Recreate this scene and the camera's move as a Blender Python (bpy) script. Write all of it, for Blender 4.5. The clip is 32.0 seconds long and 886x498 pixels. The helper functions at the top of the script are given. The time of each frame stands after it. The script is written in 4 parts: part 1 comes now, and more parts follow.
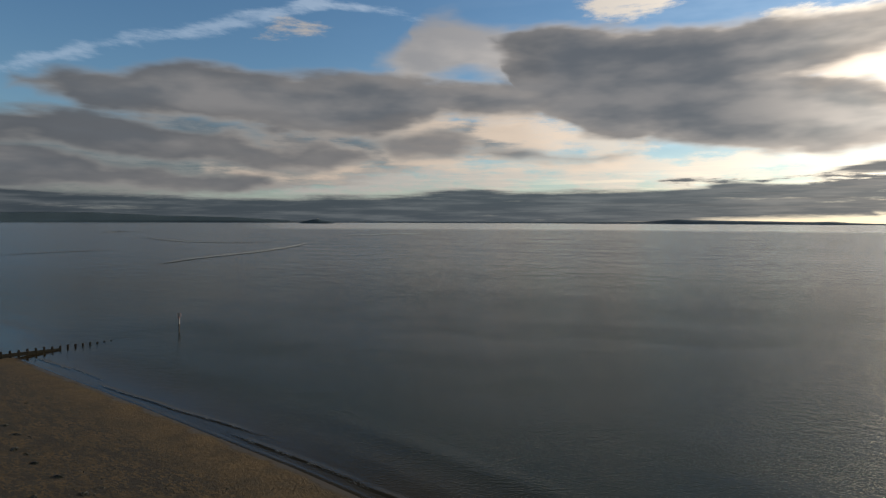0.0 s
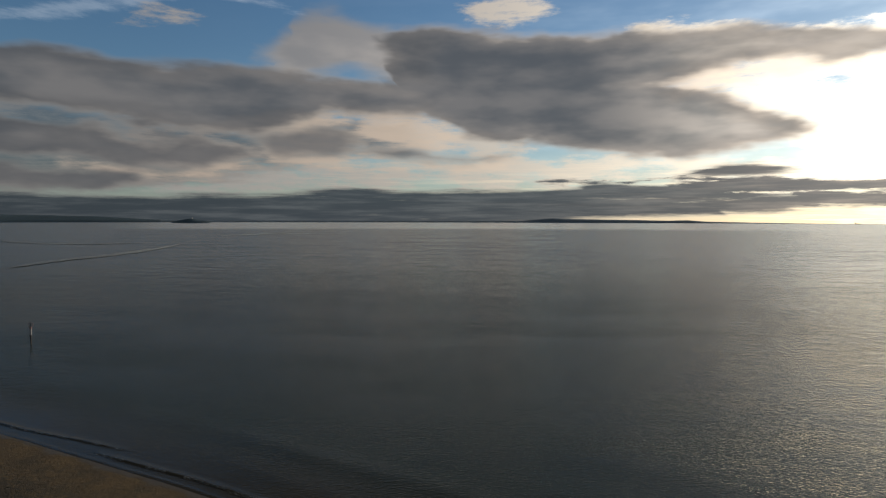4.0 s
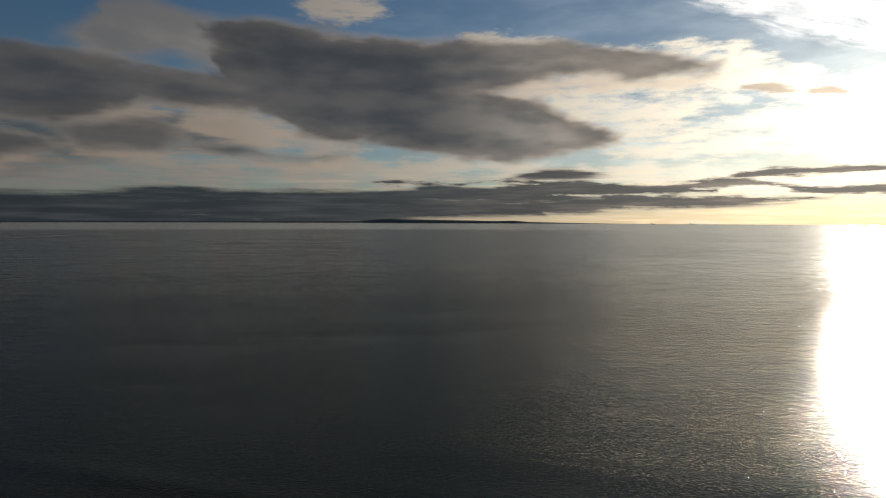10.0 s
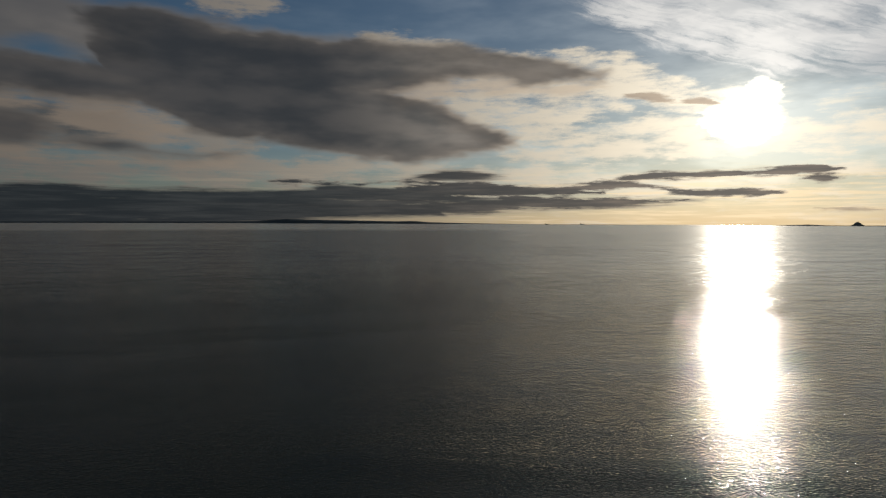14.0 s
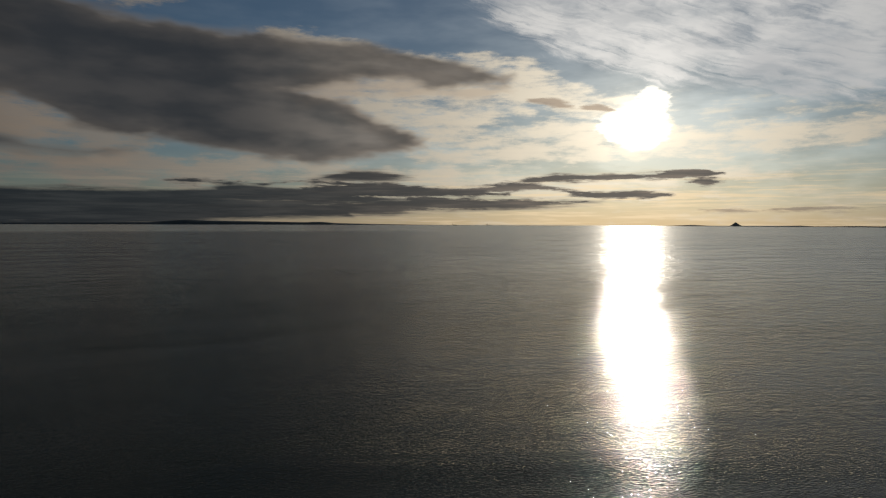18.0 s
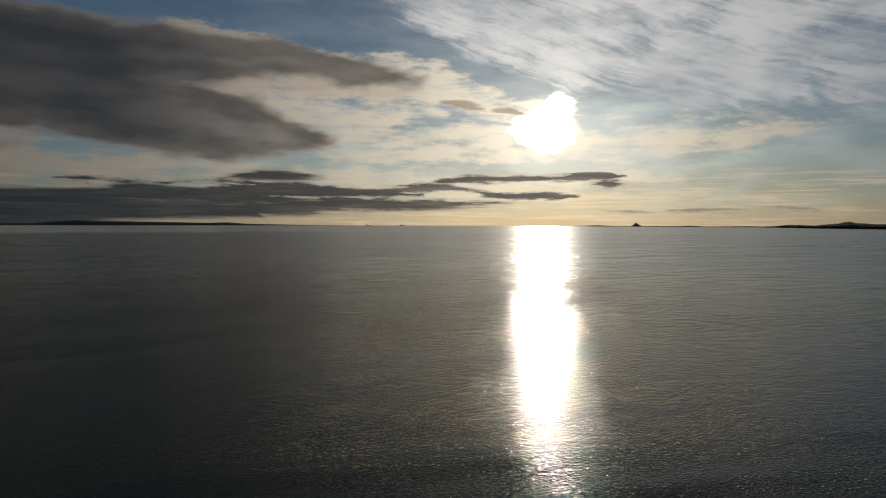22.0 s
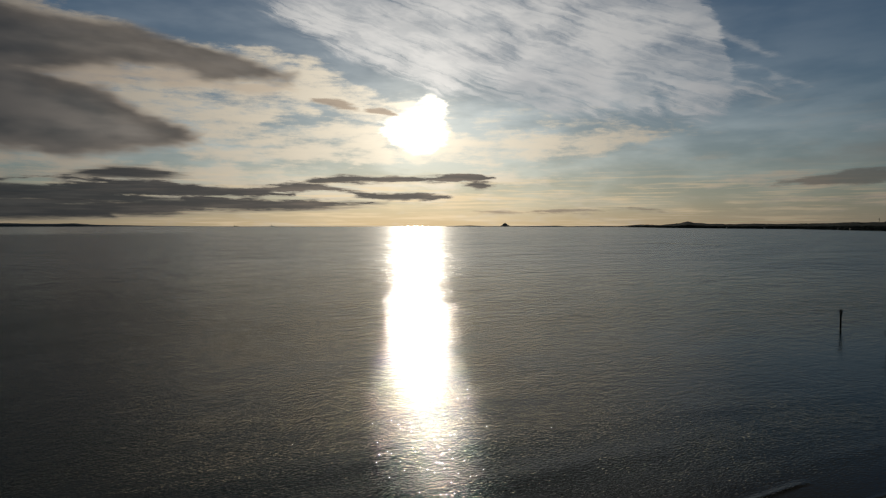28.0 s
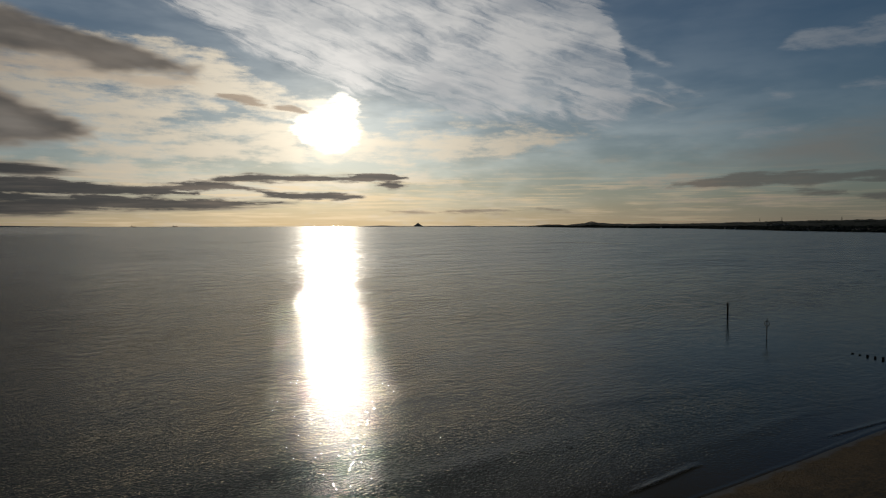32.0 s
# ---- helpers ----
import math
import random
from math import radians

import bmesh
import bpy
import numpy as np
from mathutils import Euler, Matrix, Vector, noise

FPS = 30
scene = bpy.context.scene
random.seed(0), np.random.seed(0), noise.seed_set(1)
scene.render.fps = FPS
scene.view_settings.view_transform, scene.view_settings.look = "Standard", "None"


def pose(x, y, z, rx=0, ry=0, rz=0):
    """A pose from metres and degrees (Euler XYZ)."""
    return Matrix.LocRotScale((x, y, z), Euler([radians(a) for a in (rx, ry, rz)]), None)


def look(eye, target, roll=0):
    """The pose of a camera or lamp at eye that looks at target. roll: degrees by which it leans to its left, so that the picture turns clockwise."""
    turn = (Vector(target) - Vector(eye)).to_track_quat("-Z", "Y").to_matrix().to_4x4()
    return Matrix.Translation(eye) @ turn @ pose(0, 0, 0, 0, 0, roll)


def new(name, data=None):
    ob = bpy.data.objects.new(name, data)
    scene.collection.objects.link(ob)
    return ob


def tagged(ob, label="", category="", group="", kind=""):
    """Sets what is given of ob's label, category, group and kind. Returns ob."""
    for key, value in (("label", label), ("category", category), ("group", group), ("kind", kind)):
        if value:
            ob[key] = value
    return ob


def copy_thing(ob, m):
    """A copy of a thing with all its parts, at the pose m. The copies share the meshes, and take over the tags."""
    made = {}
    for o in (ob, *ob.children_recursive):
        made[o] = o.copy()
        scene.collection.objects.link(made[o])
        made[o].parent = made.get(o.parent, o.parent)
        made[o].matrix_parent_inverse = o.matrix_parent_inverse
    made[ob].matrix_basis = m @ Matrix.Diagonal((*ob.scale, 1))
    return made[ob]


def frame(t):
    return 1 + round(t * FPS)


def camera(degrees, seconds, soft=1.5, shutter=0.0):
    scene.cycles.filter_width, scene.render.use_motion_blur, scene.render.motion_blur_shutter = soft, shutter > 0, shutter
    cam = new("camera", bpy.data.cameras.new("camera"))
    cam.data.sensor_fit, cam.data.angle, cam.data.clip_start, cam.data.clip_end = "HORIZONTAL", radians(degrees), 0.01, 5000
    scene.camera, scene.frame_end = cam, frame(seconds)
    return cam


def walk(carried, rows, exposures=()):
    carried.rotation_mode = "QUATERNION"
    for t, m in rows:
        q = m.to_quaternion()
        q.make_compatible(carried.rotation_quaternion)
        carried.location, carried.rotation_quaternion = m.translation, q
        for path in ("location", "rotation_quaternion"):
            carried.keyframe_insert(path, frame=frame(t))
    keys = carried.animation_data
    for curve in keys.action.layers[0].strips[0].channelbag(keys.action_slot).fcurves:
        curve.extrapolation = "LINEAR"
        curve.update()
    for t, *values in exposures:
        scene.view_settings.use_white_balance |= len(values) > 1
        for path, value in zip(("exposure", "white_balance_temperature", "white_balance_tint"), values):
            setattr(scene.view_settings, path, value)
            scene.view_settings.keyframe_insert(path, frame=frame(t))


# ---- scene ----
# A drone hovers over a sandy beach at the firth and turns slowly to the right, from the north-west bay to the low sun.
EYE = (0.0, 0.0, 25.45)
cam = camera(71.8, 32.0, soft=1.2)
# seconds, yaw, pitch, roll
PATH = [(0, -0.000, -2.742, -0.197), (0.5, -1.245, -2.752, -0.183), (1, -2.424, -2.762, -0.170), (1.5, -3.802, -2.770, -0.157),
    (2, -5.191, -2.778, -0.144), (2.5, -6.612, -2.785, -0.132), (3, -7.998, -2.792, -0.123), (3.5, -9.361, -2.794, -0.118),
    (5.5, -14.621, -2.777, -0.126), (6, -15.856, -2.772, -0.129), (6.5, -17.128, -2.768, -0.135),
    (7, -18.439, -2.765, -0.141), (7.5, -19.710, -2.758, -0.150), (8, -20.941, -2.750, -0.160),
    (8.5, -22.199, -2.743, -0.172), (9, -23.468, -2.738, -0.186), (9.5, -24.664, -2.734, -0.199),
    (10, -25.888, -2.732, -0.212), (10.5, -27.077, -2.730, -0.224), (11, -28.179, -2.726, -0.233),
    (11.5, -29.371, -2.722, -0.239), (12, -30.525, -2.716, -0.243), (12.5, -31.709, -2.708, -0.243),
    (13, -32.873, -2.696, -0.241), (13.5, -34.035, -2.682, -0.237), (14, -35.194, -2.667, -0.232),
    (14.5, -36.299, -2.651, -0.228), (16.5, -40.723, -2.587, -0.213), (17, -41.714, -2.576, -0.210),
    (17.5, -42.779, -2.566, -0.208), (18, -43.752, -2.556, -0.207), (18.5, -44.724, -2.549, -0.205),
    (19, -45.787, -2.544, -0.203), (19.5, -46.794, -2.536, -0.202), (20, -47.875, -2.521, -0.201),
    (20.5, -48.846, -2.505, -0.201), (21, -49.830, -2.492, -0.200), (21.5, -50.843, -2.486, -0.198),
    (22, -51.785, -2.482, -0.195), (22.5, -52.758, -2.477, -0.190), (23, -53.710, -2.472, -0.186),
    (23.5, -54.613, -2.468, -0.182), (24, -55.637, -2.464, -0.176), (24.5, -56.614, -2.461, -0.169),
    (25, -57.549, -2.459, -0.160), (25.5, -58.528, -2.456, -0.149), (27.5, -62.524, -2.425, -0.093),
    (28, -63.510, -2.418, -0.076), (28.5, -64.545, -2.413, -0.058), (29, -65.534, -2.412, -0.041),
    (29.5, -66.609, -2.411, -0.027), (30, -67.609, -2.408, -0.018), (30.5, -68.654, -2.405, -0.014),
    (31, -69.699, -2.403, -0.016), (31.5, -70.622, -2.405, -0.020), (32, -71.623, -2.407, -0.027)]
walk(cam, [(t, pose(*EYE, 90 + pitch, roll, yaw)) for t, yaw, pitch, roll in PATH],
     [(t, stops, 6640, 10) for t, stops in ((0, 0.30), (3, 0.02), (6, -0.36), (9, -0.82), (11, -1.25), (13, -1.54), (17, -1.8), (20, -1.88), (32, -1.88))])

# ---- light: a low sun behind thin cloud, and a broken sky ----
SUN_AZ, SUN_EL = 61.0, 9.0
sun_way = Vector((math.sin(radians(SUN_AZ)) * math.cos(radians(SUN_EL)), math.cos(radians(SUN_AZ)) * math.cos(radians(SUN_EL)), math.sin(radians(SUN_EL))))
sun_data = bpy.data.lights.new("sun", "SUN")
sun_data.energy, sun_data.angle, sun_data.color = 3.4, radians(0.55), (1.0, 0.92, 0.79)
sun = new("sun", sun_data)
sun.matrix_world = look(sun_way * 400, (0, 0, 0))


class Nodes:
    """Short ways to wire a node tree."""

    def __init__(self, tree):
        self.tree = tree
        tree.nodes.clear()

    def add(self, kind, **settings):
        node = self.tree.nodes.new(kind)
        for key, value in settings.items():
            setattr(node, key, value)
        return node

    def put(self, socket, value):
        if isinstance(value, bpy.types.NodeSocket):
            self.tree.links.new(value, socket)
        elif value is not None:
            if hasattr(socket.default_value, "__len__") and not hasattr(value, "__len__"):
                value = [value] * len(socket.default_value)
            if socket.type == "RGBA" and len(value) == 3:
                value = (*value, 1.0)
            socket.default_value = value

    def math(self, op, a, b=None, c=None, clamp=False):
        node = self.add("ShaderNodeMath", operation=op, use_clamp=clamp)
        for socket, value in zip(node.inputs, (a, b, c)):
            self.put(socket, value)
        return node.outputs[0]

    def vec(self, op, a, b=None):
        node = self.add("ShaderNodeVectorMath", operation=op)
        self.put(node.inputs[0], a)
        self.put(node.inputs[1], b)
        return node.outputs["Value"] if op in ("DOT_PRODUCT", "LENGTH", "DISTANCE") else node.outputs[0]

    def ramp(self, value, lo, hi, a=0.0, b=1.0, kind="SMOOTHSTEP"):
        node = self.add("ShaderNodeMapRange", interpolation_type=kind, clamp=True) if kind == "LINEAR" else self.add("ShaderNodeMapRange", interpolation_type=kind)
        for socket, v in zip(node.inputs, (value, lo, hi, a, b)):
            self.put(socket, v)
        return node.outputs[0]

    def mix(self, factor, a, b, kind="MIX"):
        node = self.add("ShaderNodeMix", data_type="RGBA", blend_type=kind, clamp_factor=True)
        self.put(node.inputs[0], factor)
        self.put(node.inputs[6], a)
        self.put(node.inputs[7], b)
        return node.outputs[2]

    def noise(self, vector, scale, detail=3.0, rough=0.5, out=0, distortion=0.0):
        node = self.add("ShaderNodeTexNoise")
        self.put(node.inputs["Vector"], vector)
        for key, v in (("Scale", scale), ("Detail", detail), ("Roughness", rough), ("Distortion", distortion)):
            self.put(node.inputs[key], v)
        return node.outputs[out]

    def mapping(self, vector, loc=(0, 0, 0), rot=(0, 0, 0), scale=(1, 1, 1), kind="POINT"):
        node = self.add("ShaderNodeMapping", vector_type=kind)
        for socket, v in zip(node.inputs, (vector, loc, rot, scale)):
            self.put(socket, v)
        return node.outputs[0]

    def depth_group(self):
        """One cloud's depth at a direction, shared by all of them."""
        tree = bpy.data.node_groups.new("cloud_depth", "ShaderNodeTree")
        for name, kind in (("Place", "Vector"), ("First", "Float"), ("Last", "Float"), ("Taper", "Float"), ("Band", "Color")):
            tree.interface.new_socket(name, in_out="INPUT", socket_type="NodeSocket" + kind)
        tree.interface.new_socket("Depth", in_out="OUTPUT", socket_type="NodeSocketFloat")
        g = Nodes(tree)
        given = g.add("NodeGroupInput").outputs
        split, pair = g.add("ShaderNodeSeparateXYZ"), g.add("ShaderNodeSeparateColor")
        g.put(split.inputs[0], given["Place"])
        g.put(pair.inputs[0], given["Band"])
        x, y = split.outputs[0], split.outputs[1]
        under = g.math("SUBTRACT", g.math("MULTIPLY_ADD", pair.outputs[0], 40.0, -10.0), y)
        above = g.math("SUBTRACT", y, g.math("MULTIPLY_ADD", pair.outputs[1], 40.0, -10.0))
        ends = g.math("MULTIPLY", g.math("MINIMUM", g.math("SUBTRACT", x, given["First"]), g.math("SUBTRACT", given["Last"], x)), given["Taper"])
        tree.links.new(g.math("MINIMUM", g.math("MINIMUM", under, above), ends), g.add("NodeGroupOutput").inputs[0])
        return tree

    def bodies(self, place, shapes, taper=0.5):
        """How deep a direction lies inside the nearest of some clouds, in degrees; less than nothing outside."""
        tree = bpy.data.node_groups.get("cloud_depth") or self.depth_group()
        split = self.add("ShaderNodeSeparateXYZ")
        self.put(split.inputs[0], place)
        deepest = None
        for rows in shapes:
            first, last = rows[0][0], rows[-1][0]
            band = self.add("ShaderNodeValToRGB")
            ramp = band.color_ramp
            ramp.interpolation = "CARDINAL"
            for az, top, base in rows[1:-1]:
                ramp.elements.new((az - first) / (last - first)).color = ((top + 10) / 40, (base + 10) / 40, 0, 1)
            for stop, (az, top, base) in ((ramp.elements[0], rows[0]), (ramp.elements[len(rows) - 1], rows[-1])):
                stop.color = ((top + 10) / 40, (base + 10) / 40, 0, 1)
            self.put(band.inputs[0], self.math("MULTIPLY_ADD", split.outputs[0], 1 / (last - first), -first / (last - first)))
            depth = self.add("ShaderNodeGroup", node_tree=tree)
            for name, value in (("Place", place), ("First", first), ("Last", last), ("Taper", taper), ("Band", band.outputs[0])):
                self.put(depth.inputs[name], value)
            deepest = depth.outputs[0] if deepest is None else self.math("MAXIMUM", deepest, depth.outputs[0])
        return deepest


# Clouds: along each one its azimuth, its top and its base, in degrees.
WOOL = [
    [(-4.3, 13.27, 12.06), (-2.9, 17.09, 12.27), (-0.2, 17.96, 12.84), (2.5, 17.62, 13.41), (5.0, 16.94, 14.15), (6.7, 16.96, 15.22)],
    [(-5.4, 14.66, 14.10), (-3.2, 16.28, 13.47), (-1.2, 17.13, 13.28), (1.9, 17.18, 13.10), (5.0, 17.00, 12.69), (8.1, 16.67, 12.24), (10.2, 15.88, 12.25)]]
HEAD = [
    [(5.2, 15.69, 14.17), (6.7, 16.74, 11.20), (8.9, 17.23, 9.62), (11.2, 17.17, 8.96), (16.0, 16.56, 9.21), (20.9, 16.22, 9.90), (26.1, 16.22, 10.28), (29.7, 16.19, 10.83), (32.9, 16.00, 11.83), (36.5, 15.66, 12.53), (39.6, 15.10, 12.70), (42.6, 14.54, 12.73), (46.1, 13.93, 12.61), (49.4, 13.06, 12.46)],
    [(9.8, 11.46, 9.12), (12.6, 13.54, 7.93), (15.9, 14.25, 7.19), (18.9, 14.43, 7.14), (22.0, 14.09, 6.51), (25.0, 13.23, 5.84), (28.2, 12.89, 5.52), (30.8, 11.83, 5.33), (33.4, 11.18, 5.33), (35.5, 10.61, 5.58), (37.1, 9.54, 5.88), (38.9, 8.66, 6.28), (40.7, 8.17, 6.71), (42.2, 7.69, 7.18)]]
BANK = [
    [(-35.1, 10.91, 10.33), (-33.5, 11.41, 9.99), (-30.1, 11.96, 9.06), (-26.0, 12.34, 8.56), (-22.1, 13.04, 8.55), (-17.5, 12.82, 8.09), (-12.1, 12.86, 7.56), (-7.0, 12.97, 7.49), (-3.9, 12.75, 7.84), (-0.2, 12.69, 9.40), (3.9, 12.48, 9.59), (8.1, 12.21, 9.43), (13.1, 11.30, 10.09)],
    [(-37.7, 7.83, 5.63), (-35.7, 8.25, 5.71), (-33.6, 8.51, 5.69), (-30.9, 8.42, 5.60), (-27.8, 8.07, 5.33), (-24.4, 7.57, 5.03), (-21.7, 7.35, 4.85), (-19.0, 7.78, 4.75), (-16.6, 6.91, 4.33), (-13.6, 6.36, 4.09), (-11.1, 6.48, 4.45), (-8.1, 6.24, 5.22), (-6.0, 5.87, 5.66)]]
BANK_MORE = [
    [(-37.8, 5.14, 2.13), (-35.8, 5.29, 2.32), (-32.2, 5.44, 2.44), (-28.6, 4.65, 2.45), (-24.0, 4.19, 2.47), (-19.5, 3.75, 2.67), (-14.2, 3.47, 3.07)]]
SHRED = [
    [(-7.0, 7.49, 7.08), (-4.4, 8.14, 5.47), (-1.3, 8.48, 5.35), (1.1, 8.69, 5.51), (3.4, 7.77, 6.33)],
    [(2.9, 6.34, 5.92), (5.0, 6.84, 5.24), (7.6, 6.81, 5.07), (11.2, 6.25, 5.08), (14.2, 6.04, 5.24), (17.1, 5.96, 5.72)],
    [(-13.6, 6.01, 5.71), (-11.1, 6.48, 5.47), (-8.6, 6.23, 5.72)]]
PALL = [
    [(-37.8, 8.48, -0.66), (-35.8, 8.71, -0.67), (-30.2, 8.84, 0.32), (-24.0, 8.67, 1.99), (-17.1, 8.26, 2.16), (-11.6, 7.78, 3.01), (-6.5, 7.80, 4.00), (-2.3, 8.17, 4.66), (0.8, 8.49, 5.09), (4.0, 7.46, 5.30)],
    [(-26.3, 9.94, 2.41), (-18.8, 9.01, 3.10), (-10.0, 8.45, 4.32), (-0.2, 9.60, 5.31), (6.0, 9.73, 5.39), (9.1, 10.75, 6.69)]]
GLOW = [
    [(-20.8, 4.50, 4.20), (-17.6, 4.40, 3.60), (-13.7, 4.30, 3.59), (-9.6, 5.29, 3.96), (-6.5, 5.55, 4.73)],
    [(-5.0, 5.68, 5.26), (-1.3, 5.71, 4.83), (3.5, 5.51, 4.73), (11.2, 5.34, 4.62), (16.6, 5.63, 4.74)],
    [(2.4, 9.55, 7.77), (5.5, 9.98, 7.04), (8.6, 9.72, 6.60), (11.7, 8.40, 6.34)],
    [(-6.5, 9.12, 8.41), (-2.3, 9.59, 8.17), (2.4, 9.50, 8.69)],
    [(31.3, 12.52, 10.43), (33.4, 12.91, 10.63), (36.5, 12.67, 11.30), (40.6, 12.76, 11.59), (45.6, 12.54, 11.59), (49.4, 12.22, 11.75)]]
STRATUS = [
    [(-37.9, 2.67, -0.66), (-35.8, 2.49, -0.67), (-32.2, 2.26, -0.68), (-28.3, 2.14, -0.69), (-23.2, 2.16, -0.70), (-17.1, 2.06, -0.71), (-9.6, 2.15, -0.70), (-4.4, 2.30, -0.69), (-1.3, 2.63, -0.68), (1.9, 3.01, -0.67), (6.1, 2.70, -0.65), (11.3, 2.78, -0.63), (16.2, 2.64, -0.60), (20.0, 2.69, -0.37), (23.2, 2.94, -0.01), (26.3, 3.30, 0.09), (30.3, 3.28, 0.15), (33.4, 3.23, 0.16), (35.8, 3.06, 0.25)],
    [(23.0, 3.39, 0.00), (26.1, 3.58, 0.12), (28.7, 3.18, 0.24), (31.4, 3.09, 0.35), (35.0, 2.73, 0.47), (39.2, 2.41, 0.59), (42.8, 2.30, 0.70), (46.7, 2.07, 0.86), (51.5, 1.94, 1.15), (55.5, 1.99, 1.47), (58.0, 1.78, 1.64)]]
STRATUS_MORE = [
    [(31.2, 3.87, 3.62), (32.8, 4.36, 3.62), (34.7, 4.71, 3.51), (37.6, 4.84, 3.58), (39.6, 4.53, 3.76), (41.1, 4.15, 4.00)]]
LEDGE = [
    [(49.5, 3.88, 3.72), (51.6, 4.15, 3.68), (54.2, 4.37, 3.58), (57.9, 4.46, 3.63), (61.0, 4.34, 3.72), (63.5, 4.41, 3.75), (65.5, 4.69, 3.93), (67.0, 4.56, 4.06), (68.0, 4.29, 4.14)],
    [(65.5, 3.68, 3.47), (66.8, 3.91, 3.15), (68.2, 3.64, 3.34)],
    [(42.2, 2.51, 2.26), (44.7, 3.01, 2.49), (47.4, 3.50, 2.51), (50.5, 3.68, 2.68), (53.1, 3.48, 2.80), (55.3, 3.11, 2.49), (57.9, 2.90, 2.17), (61.0, 2.89, 2.17), (63.0, 2.73, 2.31), (64.0, 2.57, 2.41)],
    [(40.1, 2.44, 0.79), (44.2, 2.38, 0.97), (48.4, 2.25, 1.15), (52.6, 2.06, 1.38), (56.8, 1.86, 1.65)],
    [(30.5, 3.17, 2.29), (34.7, 3.56, 2.06), (40.1, 3.47, 2.13), (45.3, 3.17, 2.18), (50.0, 2.79, 2.31)]]
LEDGE_MORE = [
    [(18.9, 3.64, 3.23), (23.5, 3.71, 3.08), (27.1, 3.64, 3.01), (31.4, 3.87, 3.24), (34.5, 3.77, 3.14), (39.7, 3.55, 3.13), (42.3, 3.22, 3.02)]]
SCUD = [
    [(56.4, 10.45, 10.25), (57.3, 10.59, 9.99), (58.3, 10.47, 9.72), (59.5, 9.90, 9.70)],
    [(51.5, 11.07, 10.87), (53.6, 11.07, 10.47), (55.7, 10.65, 10.25)],
    [(92.1, 3.53, 3.33), (94.4, 3.77, 3.04), (97.0, 4.16, 2.98), (99.1, 4.37, 3.11), (101.9, 4.12, 3.03), (105.0, 4.12, 3.37), (107.4, 4.21, 3.24), (109.8, 4.04, 3.05)],
    [(105.7, 2.09, 1.96), (106.6, 2.37, 1.89), (108.5, 2.35, 1.76)],
    [(66.7, 1.13, 1.02), (71.4, 1.24, 0.92), (75.6, 1.29, 0.92), (78.8, 1.13, 1.02)],
    [(79.0, 1.28, 1.18), (80.8, 1.43, 1.17), (83.1, 1.32, 1.17)],
    [(99.6, 2.69, 2.50), (102.4, 2.89, 2.25), (105.0, 2.63, 2.37)]]
CIRRUS = [
    [(45.9, 25.60, 19.11), (47.4, 25.65, 17.68), (49.4, 25.70, 16.69), (52.0, 25.73, 15.76), (54.6, 25.71, 14.50), (57.2, 25.65, 13.50), (59.8, 25.54, 12.66), (62.8, 25.35, 11.59), (65.8, 25.11, 11.08), (68.7, 24.81, 11.03), (71.5, 24.47, 10.20), (74.2, 24.09, 9.38), (77.7, 23.53, 9.27), (81.0, 22.93, 9.06), (83.3, 22.46, 8.86)],
    [(77.6, 25.68, 10.49), (80.7, 24.71, 10.41), (82.7, 22.47, 10.05), (84.3, 20.64, 9.21), (86.0, 19.19, 8.55), (87.5, 16.83, 8.59), (88.7, 13.04, 9.71), (90.1, 11.73, 9.92), (91.8, 10.77, 10.20)]]
LIT = [
    [(63.5, 7.71, 5.69), (67.4, 7.99, 5.80), (70.3, 8.26, 5.87), (72.6, 8.54, 5.85), (74.9, 8.22, 5.91), (77.5, 8.53, 6.03), (79.6, 8.52, 6.66), (81.6, 8.50, 7.07), (83.9, 8.13, 7.70)],
    [(72.1, 9.23, 9.04), (75.3, 9.32, 8.71), (79.6, 9.19, 8.56), (82.8, 8.62, 8.14), (84.6, 8.20, 8.03)],
    [(97.0, 2.37, 2.08), (100.0, 2.49, 1.94), (102.8, 2.24, 1.79), (105.0, 1.93, 1.66)],
    [(91.2, 2.17, 1.87), (94.4, 2.32, 1.64), (98.3, 1.96, 1.49), (101.2, 1.64, 1.37)]]
LIT_MORE = [
    [(28.0, 16.50, 16.16), (30.6, 16.46, 14.41), (34.8, 15.88, 11.59), (38.2, 15.35, 10.62), (42.2, 14.91, 11.08), (47.4, 14.89, 11.42), (51.5, 14.22, 10.57), (55.2, 13.04, 9.45), (58.1, 11.62, 8.41), (60.4, 10.97, 5.73), (63.5, 10.39, 5.38), (65.0, 7.87, 5.56)],
    [(35.2, 11.05, 8.87), (40.2, 10.32, 6.07), (44.2, 9.20, 5.38), (49.4, 8.53, 5.44), (54.7, 9.30, 5.46), (58.9, 9.01, 5.44)],
    [(-16.1, 7.42, 4.44), (-11.6, 7.58, 4.03), (-5.5, 9.49, 4.64), (0.8, 9.80, 5.20), (5.0, 9.98, 6.63), (9.1, 9.71, 6.59), (11.7, 8.90, 6.14), (15.2, 7.75, 5.27), (19.0, 7.13, 4.48)]]
